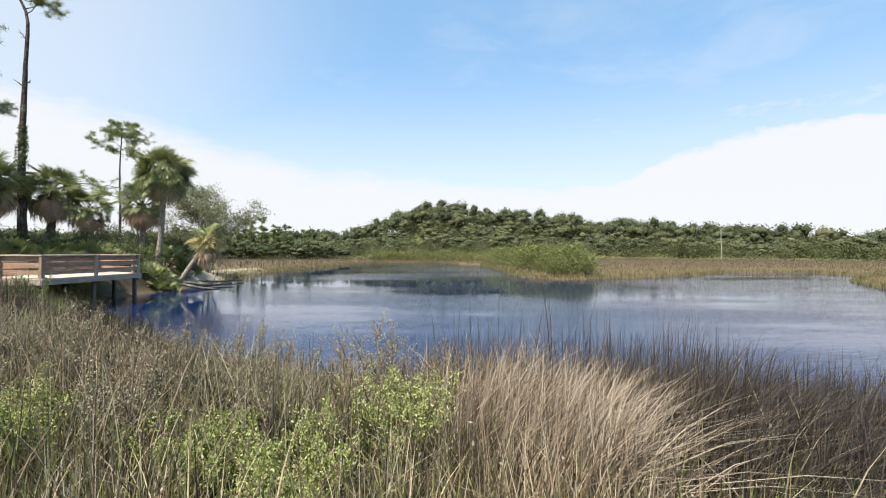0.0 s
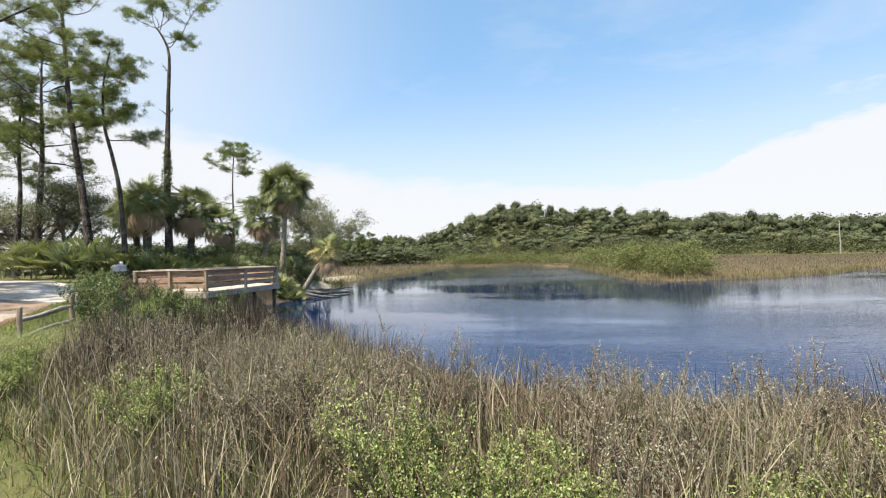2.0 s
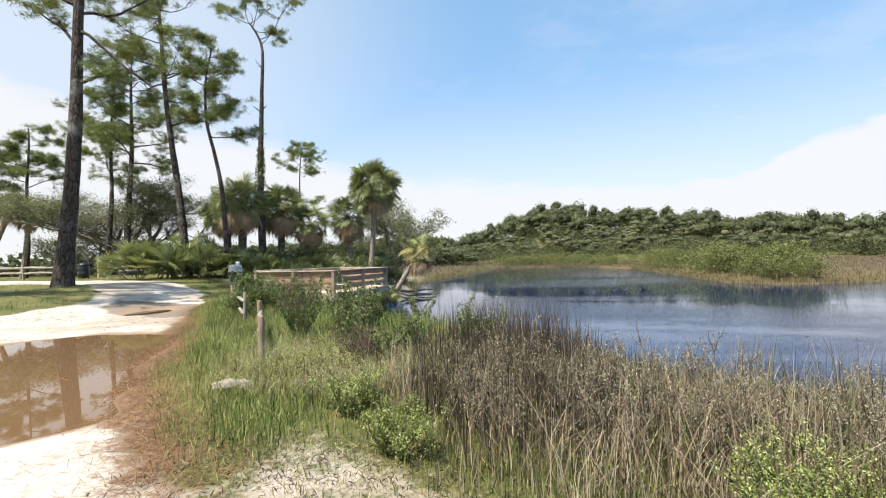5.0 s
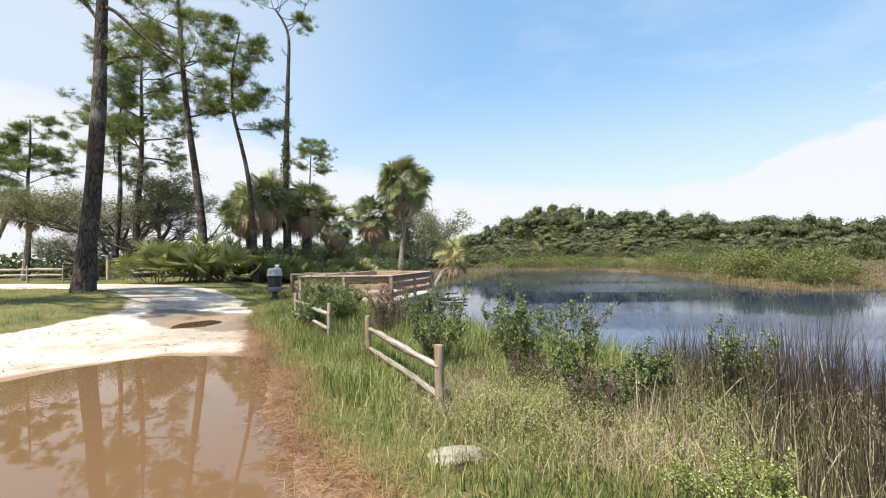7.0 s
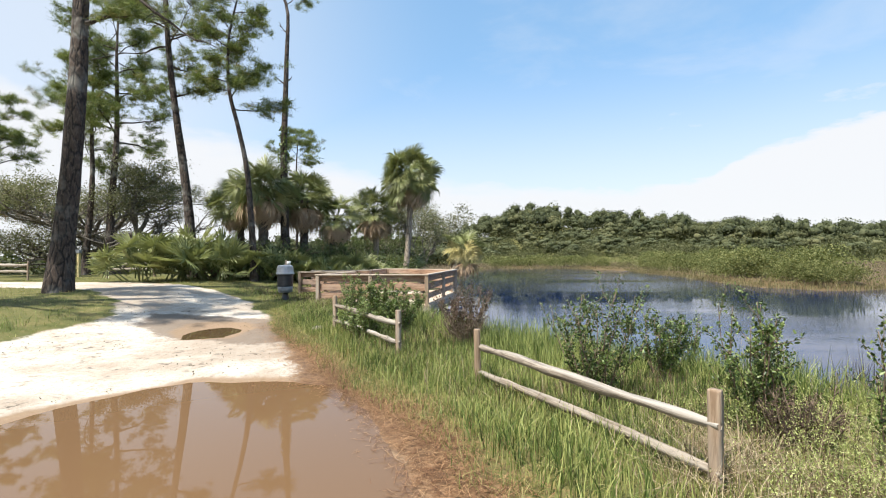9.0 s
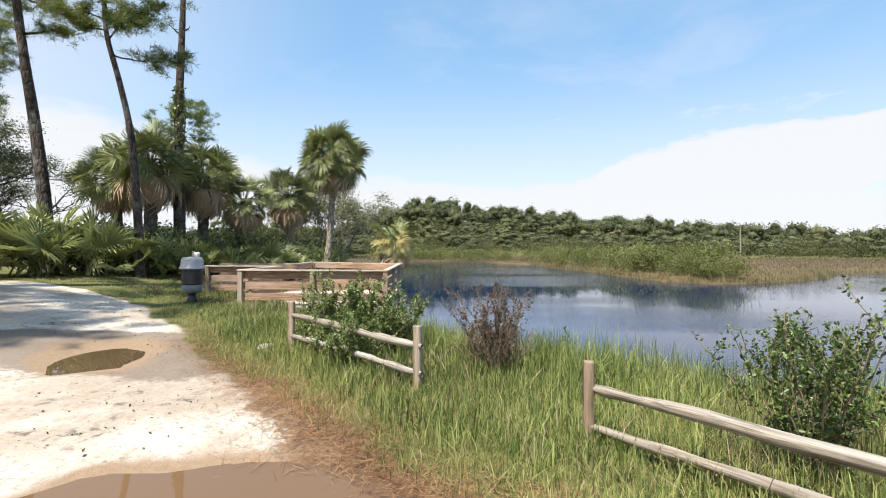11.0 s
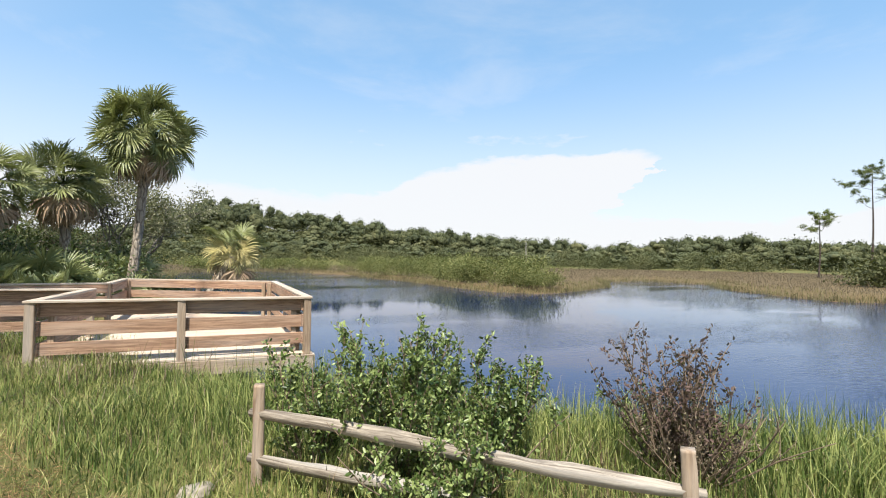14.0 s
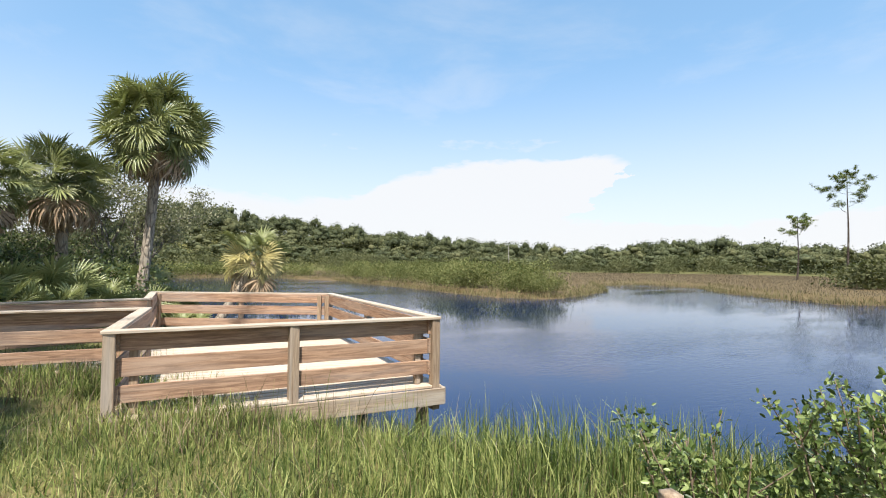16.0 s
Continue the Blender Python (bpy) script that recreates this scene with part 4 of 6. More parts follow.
def pine(x, y, top, radius, label, seed=0, lean=(0, 0), bend=0.0, crown_from=0.55, limbs=12, reach=3.0, tufts=9, dry=0.12, extra=(), tuft_r=0.36, course=None, ivy=None, bare=0.0, n=42, thick=0.0105):
    """extra: limbs given as (height, heading, length, rise). bare: share of limbs that carry no needles."""
    rng = np.random.default_rng(seed)
    g = ground_z(x, y)
    t = thing("pine_tree", label, "pine tree", pose(x, y, g - 0.1))
    H = top - g
    f = np.linspace(0, 1, 26)
    pts = np.stack([lean[0] * f + bend * np.sin(f * 3.1) + 0.07 * np.sin(f * 9 + seed), lean[1] * f + 0.06 * np.cos(f * 8 + seed), H * f], 1)
    if course:
        cz = [c[0] for c in course]
        pts[:, 0] = np.interp(H * f, cz, [c[1] for c in course]) + 0.04 * np.sin(f * 9 + seed)
        pts[:, 1] = np.interp(H * f, cz, [c[2] for c in course])
        for _ in range(2):
            pts[1:-1, :2] = (pts[:-2, :2] + pts[1:-1, :2] * 2 + pts[2:, :2]) / 4
    rad = radius * (1 - 0.78 * f) * (1 + 0.35 * np.exp(-f * 28))
    s = Soup()
    s.add(*tube_arrays(pts, rad, 11, 0.06, seed))
    child("trunk", s.mesh("trunk", PINE_BARK, True), t, "dark plated bark")
    centres = []
    todo = [(crown_from + (1 - crown_from) * (k / max(1, limbs - 1)) * 0.97, k * 137.5 + rng.uniform(-25, 25), None, None) for k in range(limbs)]
    todo += [(h / H, a, L, r) for h, a, L, r in extra]
    for f0, az, L, rise in todo:
        c = np.array([np.interp(f0, f, pts[:, i]) for i in range(3)])
        a = radians(90 - az)
        up = rng.uniform(-0.05, 0.4) if rise is None else rise
        LL = reach * (1.12 - 0.62 * (f0 - crown_from) / (1 - crown_from)) * rng.uniform(0.6, 1.1) if L is None else L
        path = limb_path(c, (math.cos(a), math.sin(a), up), LL, rng, 10, 0.3, 0.17)
        sl = Soup()
        r0 = max(0.018, np.interp(f0, f, rad) * 0.40)
        sl.add(*tube_arrays(path, np.linspace(r0, 0.010, 10), 6, 0.08, seed))
        naked = rng.uniform() < bare or LL < 0.9
        for q in range(3 + int(1.6 * LL)):
            i0 = rng.integers(3, 10)
            way = path[i0] - path[i0 - 1]
            way = way / np.linalg.norm(way) + rng.normal(0, 0.75, 3) * np.array([1, 1, 0.55]) + np.array([0, 0, 0.15])
            tw = limb_path(path[i0], way, LL * rng.uniform(0.16, 0.36), rng, 6, 0.3, 0.22)
            sl.add(*tube_arrays(tw, np.linspace(0.016, 0.005, 6), 4))
            for _ in range(2):
                sub = limb_path(tw[rng.integers(2, 6)], rng.normal(size=3) * np.array([1, 1, 0.5]) + np.array([0, 0, 0.3]), LL * 0.12, rng, 4, 0.2, 0.2)
                sl.add(*tube_arrays(sub, np.linspace(0.008, 0.003, 4), 3))
                if not naked:
                    centres.extend([sub[-1], sub[2] + rng.normal(0, 0.14, 3)])
            if not naked:
                centres.extend([tw[-1], tw[4]])
        child("limb", sl.mesh("limb", PINE_BARK, True), t)
        if naked:
            continue
        # flat pads of needles towards the limb's end
        k = max(3, int(2.2 * tufts * LL / reach))
        i = rng.uniform(0.55, 1.0, k)
        pos = np.stack([np.interp(i, np.linspace(0, 1, 10), path[:, j]) for j in range(3)], 1) + rng.normal(0, 1, (k, 3)) * np.array([0.42, 0.42, 0.13])
        centres.extend(pos)
    if ivy:
        zz = rng.uniform(ivy[0], ivy[1], 700)
        aa = rng.uniform(0, 6.3, 700)
        rr = rng.uniform(0.18, 0.40, 700) * (1 - 0.5 * (zz - ivy[0]) / (ivy[1] - ivy[0]))
        cc = np.stack([np.interp(zz, pts[:, 2], pts[:, 0]) + rr * np.cos(aa), np.interp(zz, pts[:, 2], pts[:, 1]) + rr * np.sin(aa), zz], 1)
        si = Soup()
        si.add(*leaf_quads(cc, rng.uniform(0.08, 0.15, 700), rng, 0.8))
        child("ivy", si.mesh("ivy", SHRUB_LEAF), t, "green vine climbing the trunk")
    c = np.array(centres)
    pick = rng.uniform(size=len(c)) < dry
    for sel, mat, nm in ((~pick, NEEDLE, "crown"), (pick, NEEDLE_DRY, "dry_needles")):
        if sel.sum():
            so = Soup()
            v, tr = tuft_arrays(c[sel], np.full(sel.sum(), tuft_r) * rng.uniform(0.7, 1.2, sel.sum()), rng, n, thick)
            so.add(v, None, tr)
            child(nm, so.mesh(nm, mat), t, "open tufts of green needles" if mat is NEEDLE else "browning tufts of needles")
    return t


# ---------- broadleaf trees and shrubs ----------
def branch_tree(name, x, y, H, W, label, category, bark, leaf, seed=0, stems=3, levels=3, leaves=1800, leaf_size=0.16, trunk_r=0.16, cluster=0.35, flat=0.6, z0=None, spread=0.75, outer=0.0, low=0.0):
    """Forking branches with leaves gathered round the twigs."""
    rng = np.random.default_rng(seed)
    g = ground_z(x, y) if z0 is None else z0
    t = thing(name, label, category, pose(x, y, g - 0.05))
    wood, tips = Soup(), []

    def grow(p, d, L, r, lev):
        path = limb_path(p, d, L, rng, 6, 0.25, 0.16)
        wood.add(*tube_arrays(path, np.linspace(r, r * 0.6, 6), 6 if lev > 1 else 4, 0.08, seed))
        if lev == 0:
            tips.extend([path[-1], path[4], path[3]])
            return
        for _ in range(3 if lev < levels else 4):
            d2 = (path[-1] - path[-2])
            d2 = d2 / np.linalg.norm(d2) + rng.normal(0, spread, 3) * np.array([1, 1, flat])
            d2[2] = abs(d2[2]) * 0.8 + 0.05
            grow(path[rng.integers(3, 6)], d2 / np.linalg.norm(d2), L * rng.uniform(0.55, 0.8), r * 0.58, lev - 1)

    for k in range(stems):
        a = 2 * math.pi * k / stems + rng.uniform(-.5, .5)
        grow(np.array([0.12 * math.cos(a) * (stems > 1), 0.12 * math.sin(a) * (stems > 1), 0]), np.array([0.45 * math.cos(a) * (stems > 1), 0.45 * math.sin(a) * (stems > 1), 1.0]), H * 0.4, trunk_r, levels)
    tp = np.array(tips)
    allv = np.concatenate(wood.v)
    sc = np.array([W / 2 / max(0.1, np.percentile(np.abs(tp[:, 0]), 96)), W / 2 / max(0.1, np.percentile(np.abs(tp[:, 1]), 96)), H * 0.95 / max(0.1, tp[:, 2].max())])
    wood.v = [v * sc for v in wood.v]
    tp = tp * sc
    child("wood", wood.mesh("wood", bark, True), t)
    odds = np.clip(tp[:, 2] / H + 0.35 * np.hypot(tp[:, 0], tp[:, 1]) / (W / 2) - 0.25, 0.02, 1) ** outer * (tp[:, 2] > low * H) + 1e-6
    c = tp[rng.choice(len(tp), leaves, p=odds / odds.sum())] + rng.normal(0, cluster, (leaves, 3)) * np.array([1, 1, 0.7])
    c[:, 2] = np.maximum(c[:, 2], 0.03)
    so = Soup()
    v, q = leaf_quads(c, rng.uniform(0.7, 1.3, leaves) * leaf_size, rng)
    so.add(v, q)
    child("foliage", so.mesh("foliage", leaf), t)
    return t


def palmetto(x, y, size, label, seed=0, count=24, name="saw_palmetto", me=None):
    rng = random.Random(seed)
    g = ground_z(x, y)
    p = thing(name, label, "palmetto", pose(x, y, g - 0.05), "palmetto thicket")
    for k in range(count):
        az, el = k * 137.5 + rng.uniform(-20, 20), rng.uniform(18, 84)
        r = rng.uniform(0, 0.55) * size
        a = radians(az)
        o = child("frond", rng.choice(LOW_FRONDS), p, "", pose(r * math.cos(a), r * math.sin(a), rng.uniform(0.0, 0.5) * size, 0, 0, az) @ pose(0, 0, 0, 0, -el, 0) @ pose(0, 0, 0, rng.gauss(0, 45)))
        sc = size * rng.uniform(0.7, 1.1)
        o.scale = (sc, sc, sc)
    return p


def sapling(name, x, y, H, W, label, leaf, stems=8, leaves=900, size=0.06, seed=0, twig=TWIG, bare=0.2):
    """Upright stems fanning from the base, leaves set along their upper part."""
    rng = np.random.default_rng(seed)
    g = ground_z(x, y)
    t = thing(name, label, "shrub", pose(x, y, g - 0.04))
    pos, way = [], []
    for k in range(stems):
        a = k * 2.4 + rng.uniform(-.4, .4)
        tilt = rng.uniform(0.05, 0.8) * W / H * 0.95
        L = H * rng.uniform(0.6, 1.0) * math.sqrt(1 + 0.5 * tilt * tilt)
        path = limb_path((0.06 * math.cos(a), 0.06 * math.sin(a), 0), (tilt * math.cos(a), tilt * math.sin(a), 1.0), L, rng, 9, 0.5, 0.09)
        so = Soup()
        so.add(*tube_arrays(path, np.linspace(0.009, 0.003, 9), 5, 0.05, k))
        tracks = [path]
        for q in range(5):
            i = rng.integers(2, 8)
            tw = limb_path(path[i], np.array([*(rng.normal(0, 0.7, 2)), 0.9]), L * rng.uniform(0.16, 0.34), rng, 5, 0.5, 0.12)
            so.add(*tube_arrays(tw, np.linspace(0.0045, 0.002, 5), 4))
            tracks.append(tw)
        child("stem", so.mesh("stem", twig, True), t)
        m = leaves // stems
        pick = rng.integers(0, len(tracks), m)
        for j, tr in enumerate(tracks):
            c = int((pick == j).sum()) * (2 if j == 0 else 1)
            f = rng.uniform(bare if j == 0 else 0.15, 1.0, c)
            pos.append(np.stack([np.interp(f, np.linspace(0, 1, len(tr)), tr[:, i]) for i in range(3)], 1) + rng.normal(0, 0.018, (c, 3)))
    c = np.concatenate(pos)
    so = Soup()
    v, q = leaf_blades(c, rng.uniform(0.65, 1.25, len(c)) * size, rng, 0.46, 0.55)
    so.add(v, q)
    child("foliage", so.mesh("foliage", leaf), t)
    return t


# ---------- trees and palms by the deck ----------
palm((-18.75, 32.4), (-18.5, 32.5, 6.75), 1.22, "tall cabbage palm with a round green crown beside the deck", 0.17, 78, 1, 16, 0, -55)
palm((-21.2, 34.6), (-21.3, 34.8, 4.9), 1.1, "shorter cabbage palm with brown skirt of dead fronds", 0.19, 42, 2, 30, 0, -35)
palm((-16.9, 31.2), (-15.2, 31.8, 2.1), 0.9, "small leaning palm with yellowed fronds over the bank", 0.16, 24, 3, 14, 15, -25)
palm((-27.6, 29.6), (-27.9, 29.5, 5.0), 0.95, "cabbage palm in a dense clump with drooping fronds", 0.2, 50, 4, 26, 0, -32, bark=PALM_DARK)
palm((-25.4, 27.6), (-25.4, 27.7, 5.4), 1.15, "cabbage palm in a dense clump, dark thick trunk", 0.26, 54, 5, 30, 0, -32, bark=PALM_DARK)
palm((-24.4, 30.4), (-24.3, 30.4, 5.3), 1.15, "cabbage palm in a dense clump beside the deck", 0.24, 50, 6, 30, 0, -32, bark=PALM_DARK)
palm((-23.2, 31.4), (-22.7, 31.4, 4.3), 0.95, "low cabbage palm with many dead brown fronds", 0.2, 34, 7, 28, 0, -45, bark=PALM_DARK)
palm((-45.5, 27.6), (-43.6, 28.0, 6.0), 0.8, "slender leaning palm beyond the lawn", 0.17, 34, 8, 8)
palm((-43.4, 28.6), (-43.0, 28.7, 5.4), 0.75, "slender straight palm beyond the lawn", 0.15, 24, 9, 6)

pine(-26.6, 17.5, 22.0, 0.33, "tall dark-barked pine standing on the grass by the road", 11, (0.75, 0.8), 0.0, 0.66, 9, 4.0, 7, 0.3,
     extra=((8.6, 78, 1.7, 0.0), (10.9, 84, 5.4, -0.32), (11.6, 60, 4.6, -0.05), (10.2, 265, 2.6, 0.75), (12.2, 300, 4.5, 0.4), (12.6, 100, 5.0, 0.0), (11.9, 215, 3.0, 0.3)), bare=0.2)
# stands outside every view; added to cast crown shade onto the road
pine(-28.6, 9.2, 22.0, 0.34, "unseen tall pine by the road, added so its crown shades the sand", 26, (0.5, 0.5), 0.0, 0.5, 16, 4.4, 12, 0.1)
pine(-29.0, 27.4, 21.0, 0.26, "tall straight pine with thin dry upper limbs", 12, (-1.9, -0.4), 0.0, 0.56, 17, 4.4, 7, 0.35,
     extra=((9.6, 80, 1.6, 0.1), (12.6, 85, 4.2, 0.15), (13.2, 265, 4.0, 0.3)), bare=0.3)
pine(-24.2, 24.7, 13.9, 0.165, "slim bent pine leaning over the palms", 13, (0, 0), 0.0, 0.62, 13, 1.9, 8, 0.15, tuft_r=0.30,
     course=((0, 0, 0), (5.2, -0.2, -0.1), (7.0, -0.55, -0.15), (8.8, -1.08, -0.25), (11.2, -1.13, -0.25), (13.6, -0.5, -0.15)), extra=((8.9, 75, 2.0, 0.35), (9.2, 255, 1.3, 0.3)))
pine(-24.6, 28.7, 17.4, 0.27, "tall half-dead pine with a bare trunk and forked top", 14, (0, 0), 0.0, 0.97, 2, 1.6, 3, 0.1, ivy=(5.7, 8.3), tuft_r=0.26,
     course=((0, 0, 0), (7, 0.0, 0.0), (12, 0.1, 0.0), (15.2, 0.3, 0.05), (16.0, -0.35, 0.1), (17.4, -1.3, 0.2)),
     extra=((13.4, 262, 0.7, 0.6), (10.6, 268, 0.6, 0.5), (10.8, 80, 0.4, 0.3), (15.0, 85, 1.2, 0.6), (15.3, 72, 4.4, 0.75), (16.2, 95, 2.6, 1.0), (16.6, 265, 2.6, 0.35), (17.0, 285, 2.4, 0.8), (17.2, 60, 2.0, 0.9)), bare=0.45)
pine(-38.2, 32.2, 17.8, 0.27, "dense green pine with layered limbs", 15, (0.5, 0.2), 0.0, 0.52, 20, 5.2, 16, 0.12, tuft_r=0.36)
pine(-39.0, 31.3, 14.5, 0.22, "green pine standing close beside another", 16, (0.4, 0.2), 0.0, 0.6, 9, 3.6, 9, 0.1, extra=((9.4, 285, 5.0, 0.05),))
pine(-34.9, 53.0, 15.8, 0.17, "lone pine with a small flat-topped crown", 17, (0.2, 0.2), 0.0, 0.78, 14, 3.2, 9, 0.05, extra=((9.2, 262, 4.6, 0.05), (8.8, 90, 3.4, -0.05), (8.2, 200, 2.4, 0.1)), n=30, thick=0.011)
pine(-45.8, 30.6, 12.6, 0.2, "pine with rounded green crown beyond the lawn", 18, (0.3, 0), 0.2, 0.6, 12, 3.2, 10, 0.05)
pine(-48.6, 29.6, 11.6, 0.18, "pine with rounded green crown beyond the lawn", 19, (0.3, 0), 0.2, 0.6, 11, 2.8, 9, 0.05)
pine(89.4, 44.7, 18.6, 0.22, "tall thin pine with a small flat crown on the far shore", 24, (0.4, 0), 0.2, 0.84, 9, 3.8, 7, 0.05, extra=((12.6, 280, 4.0, 0.05), (13.6, 120, 3.2, 0.2)), tuft_r=0.5, n=16, thick=0.022)
pine(86.7, 51.5, 12.0, 0.17, "thin pine with a ragged crown on the far shore", 25, (0.4, 0), 0.2, 0.66, 11, 3.0, 7, 0.05, tuft_r=0.42, n=16, thick=0.02)
branch_tree("live_oak", -40.5, 35.5, 8.6, 15.5, "spreading grey live oak with thin foliage and bare limbs", "oak tree", OAK_BARK, OAK_LEAF, 21, 4, 5, 60000, 0.11, 0.22, 0.36, 1.0, spread=0.6, outer=1.6, low=0.5)
branch_tree("live_oak", -47.0, 39.0, 5.5, 10.0, "low grey live oak behind the pines", "oak tree", OAK_BARK, OAK_LEAF, 22, 4, 4, 14000, 0.12, 0.16, 0.36, 0.9, outer=1.8, low=0.4)
branch_tree("oak_tree", -19.6, 41.5, 8.3, 6.0, "grey-green oak with an open crown behind the palms", "oak tree", OAK_BARK, OAK_LEAF, 23, 3, 4, 16000, 0.14, 0.12, 0.34, outer=1.2)
branch_tree("oak_tree", -22.2, 42.5, 5.6, 5.0, "low thin-leaved grey tree behind the palms", "oak tree", OAK_BARK, OAK_LEAF, 27, 3, 3, 3600, 0.13, 0.09, 0.32, outer=1.0)
# a broken row of small pines beyond the far bank
for k, (hd, r, h) in enumerate(((-23.0, 120, 9.5), (-21.2, 124, 8.5), (-19.6, 118, 10.2), (-18.3, 126, 9.6), (-17.0, 121, 10.6), (-15.6, 128, 9.0), (-14.2, 124, 8.0), (-12.0, 130, 7.6))):
    pine(-9 + r * math.sin(radians(hd)), 7 + r * math.cos(radians(hd)), h, 0.16, "small distant pine beyond the far bank", 200 + k, (0.3, 0), 0.1, 0.45, 9, 2.2, 7, 0.05, tuft_r=0.6, n=14, thick=0.035)

# palmetto thicket below the pines
rng = random.Random(5)
for k, (x, y, s) in enumerate([(-28.6, 23.2, 1.9), (-27.6, 23.4, 2.0), (-26.6, 23.8, 2.0), (-25.4, 24.6, 1.9), (-24.2, 25.4, 1.8), (-27.4, 25.4, 2.3),
                              (-22.4, 26.6, 1.3), (-21.2, 26.4, 1.5), (-20.2, 27.0, 1.3), (-22.8, 28.4, 1.8), (-21.0, 29.0, 1.9), (-19.6, 29.4, 1.6), (-23.6, 26.8, 1.7),
                              (-16.9, 30.0, 1.2), (-17.8, 30.4, 1.4), (-19.3, 33.6, 1.9), (-17.9, 34.4, 1.8)]):
    palmetto(x, y, s * (0.74 if x < -25 else 0.62), "green saw palmetto clump with stiff fan leaves", 60 + k, 26)
for k, (x, y, h, w) in enumerate([(-26.6, 26.2, 1.9, 4.0), (-24.6, 27.4, 1.9, 4.0), (-22.6, 30.0, 2.0, 3.4), (-20.0, 31.2, 1.7, 3.0), (-28.6, 28.4, 2.2, 4.5), (-20.6, 37.0, 3.0, 4.5), (-24.0, 36.0, 3.2, 5.0)]):
    branch_tree("shrub", x, y, h, w, "dense green shrub, its leaf colour darkened for the shade under the palms", "shrub", TWIG, SHADED_LEAF, 90 + k, 5, 3, 5000, 0.11, 0.05, 0.34)


# ---------- shrubs along the fence and the bank ----------
sapling("shrub", -15.72, 13.95, 1.25, 1.1, "glossy green shrub grown through the fence rails", SHRUB_LEAF, 24, 8500, 0.04, 101, bare=0.12)
sapling("shrub", -16.25, 14.5, 1.05, 0.75, "upright glossy green shrub beside a fence post", SHRUB_LEAF, 12, 2400, 0.042, 115, bare=0.1)
sapling("shrub", -15.1, 13.75, 1.0, 1.0, "open glossy green shrub beside the fence", SHRUB_LEAF, 18, 5600, 0.04, 102, bare=0.15)
sapling("shrub", -15.65, 13.35, 0.75, 1.6, "low glossy green shrub under the fence rails", SHRUB_LEAF, 24, 4200, 0.04, 116, bare=0.05)
sapling("withered_shrub", -13.75, 13.0, 1.2, 1.35, "withered shrub with dark reddish leaves and bare twigs", RED_LEAF, 30, 3000, 0.036, 103, bare=0.4)
sapling("withered_shrub", -13.7, 12.9, 0.7, 1.4, "tangle of pale dry twigs under a withered shrub", BLOOM_DRY, 44, 1600, 0.025, 117)
sapling("shrub", -12.05, 9.85, 1.4, 1.05, "leafy green sapling rising beside the fence", SHRUB_LEAF, 16, 2989, 0.040, 104)
sapling("shrub", -10.75, 9.1, 1.3, 0.5, "leafy green sapling beyond the fence", SHRUB_LEAF, 13, 2530, 0.040, 105)
sapling("shrub", -10.15, 8.2, 1.2, 0.45, "upright leafy green shrub among yellowed grass", SHRUB_LEAF, 12, 2070, 0.040, 110, bare=0.05)
sapling("shrub", -9.75, 8.0, 0.62, 0.7, "low green shrub among yellowed grass", SHRUB_LEAF, 15, 2070, 0.036, 111, bare=0.05)
sapling("shrub", -9.35, 8.3, 0.78, 0.6, "low green shrub beside the rushes", SHRUB_LEAF, 12, 1839, 0.036, 112, bare=0.05)
sapling("withered_shrub", -10.0, 7.75, 0.6, 0.9, "low withered brown stems under green shrubs", RED_LEAF, 24, 1839, 0.022, 113)
sapling("withered_shrub", -10.6, 8.75, 0.6, 0.7, "low withered brown stems under a sapling", RED_LEAF, 24, 2070, 0.022, 114)
sapling("shrub", -10.3, 12.2, 1.3, 0.6, "slim green sapling on the bank", SHRUB_LEAF, 9, 1609, 0.043, 106)
sapling("shrub", -11.0, 10.9, 1.0, 0.6, "green sapling in the reeds", SHRUB_LEAF, 12, 2300, 0.043, 107)
sapling("shrub", -12.4, 14.4, 0.95, 1.0, "green sapling on the bank", SHRUB_LEAF, 10, 1839, 0.043, 108)
sapling("shrub", -8.4, 8.4, 0.9, 0.9, "low green sapling in the reeds", SHRUB_LEAF, 13, 2300, 0.040, 109)
LIME_SPOTS = [(-0.35, 3.5, 0.62, 0.8), (-0.9, 2.7, 0.5, 0.9), (-2.9, 3.2, 0.55, 0.9), (-3.75, 3.45, 0.66, 1.1), (-3.3, 2.9, 0.5, 0.9),
                                  (-6.2, 4.4, 0.5, 0.8), (-4.9, 4.75, 0.5, 0.7), (-8.7, 5.2, 0.34, 0.8), (-1.6, 3.1, 0.4, 0.7), (-9.4, 6.0, 0.4, 0.8)]
for k, (x, y, h, w) in enumerate(LIME_SPOTS):
    sapling("shrub", x, y, h * 1.22, w * 1.1, "low pale green leafy shrub among dry reeds", LIME_LEAF, 36, 9500, 0.020, 130 + k, bare=0.05)


# dead weeds with dry leaves standing among the reeds
WEEDS = [sapling("dry_weed", x, y, h, 0.75, "dead grey-brown weed with dry leaves among the reeds", mat, 12, 2200, 0.017, 150 + k, bare=0.3)
         for k, (x, y, h, mat) in enumerate([(-2.6, 4.6, 0.85, BLOOM_DRY), (-5.2, 5.3, 0.9, BLOOM), (-4.3, 4.2, 0.7, BLOOM_DRY), (-1.9, 5.1, 0.8, BLOOM)])]
weed_rng = random.Random(12)
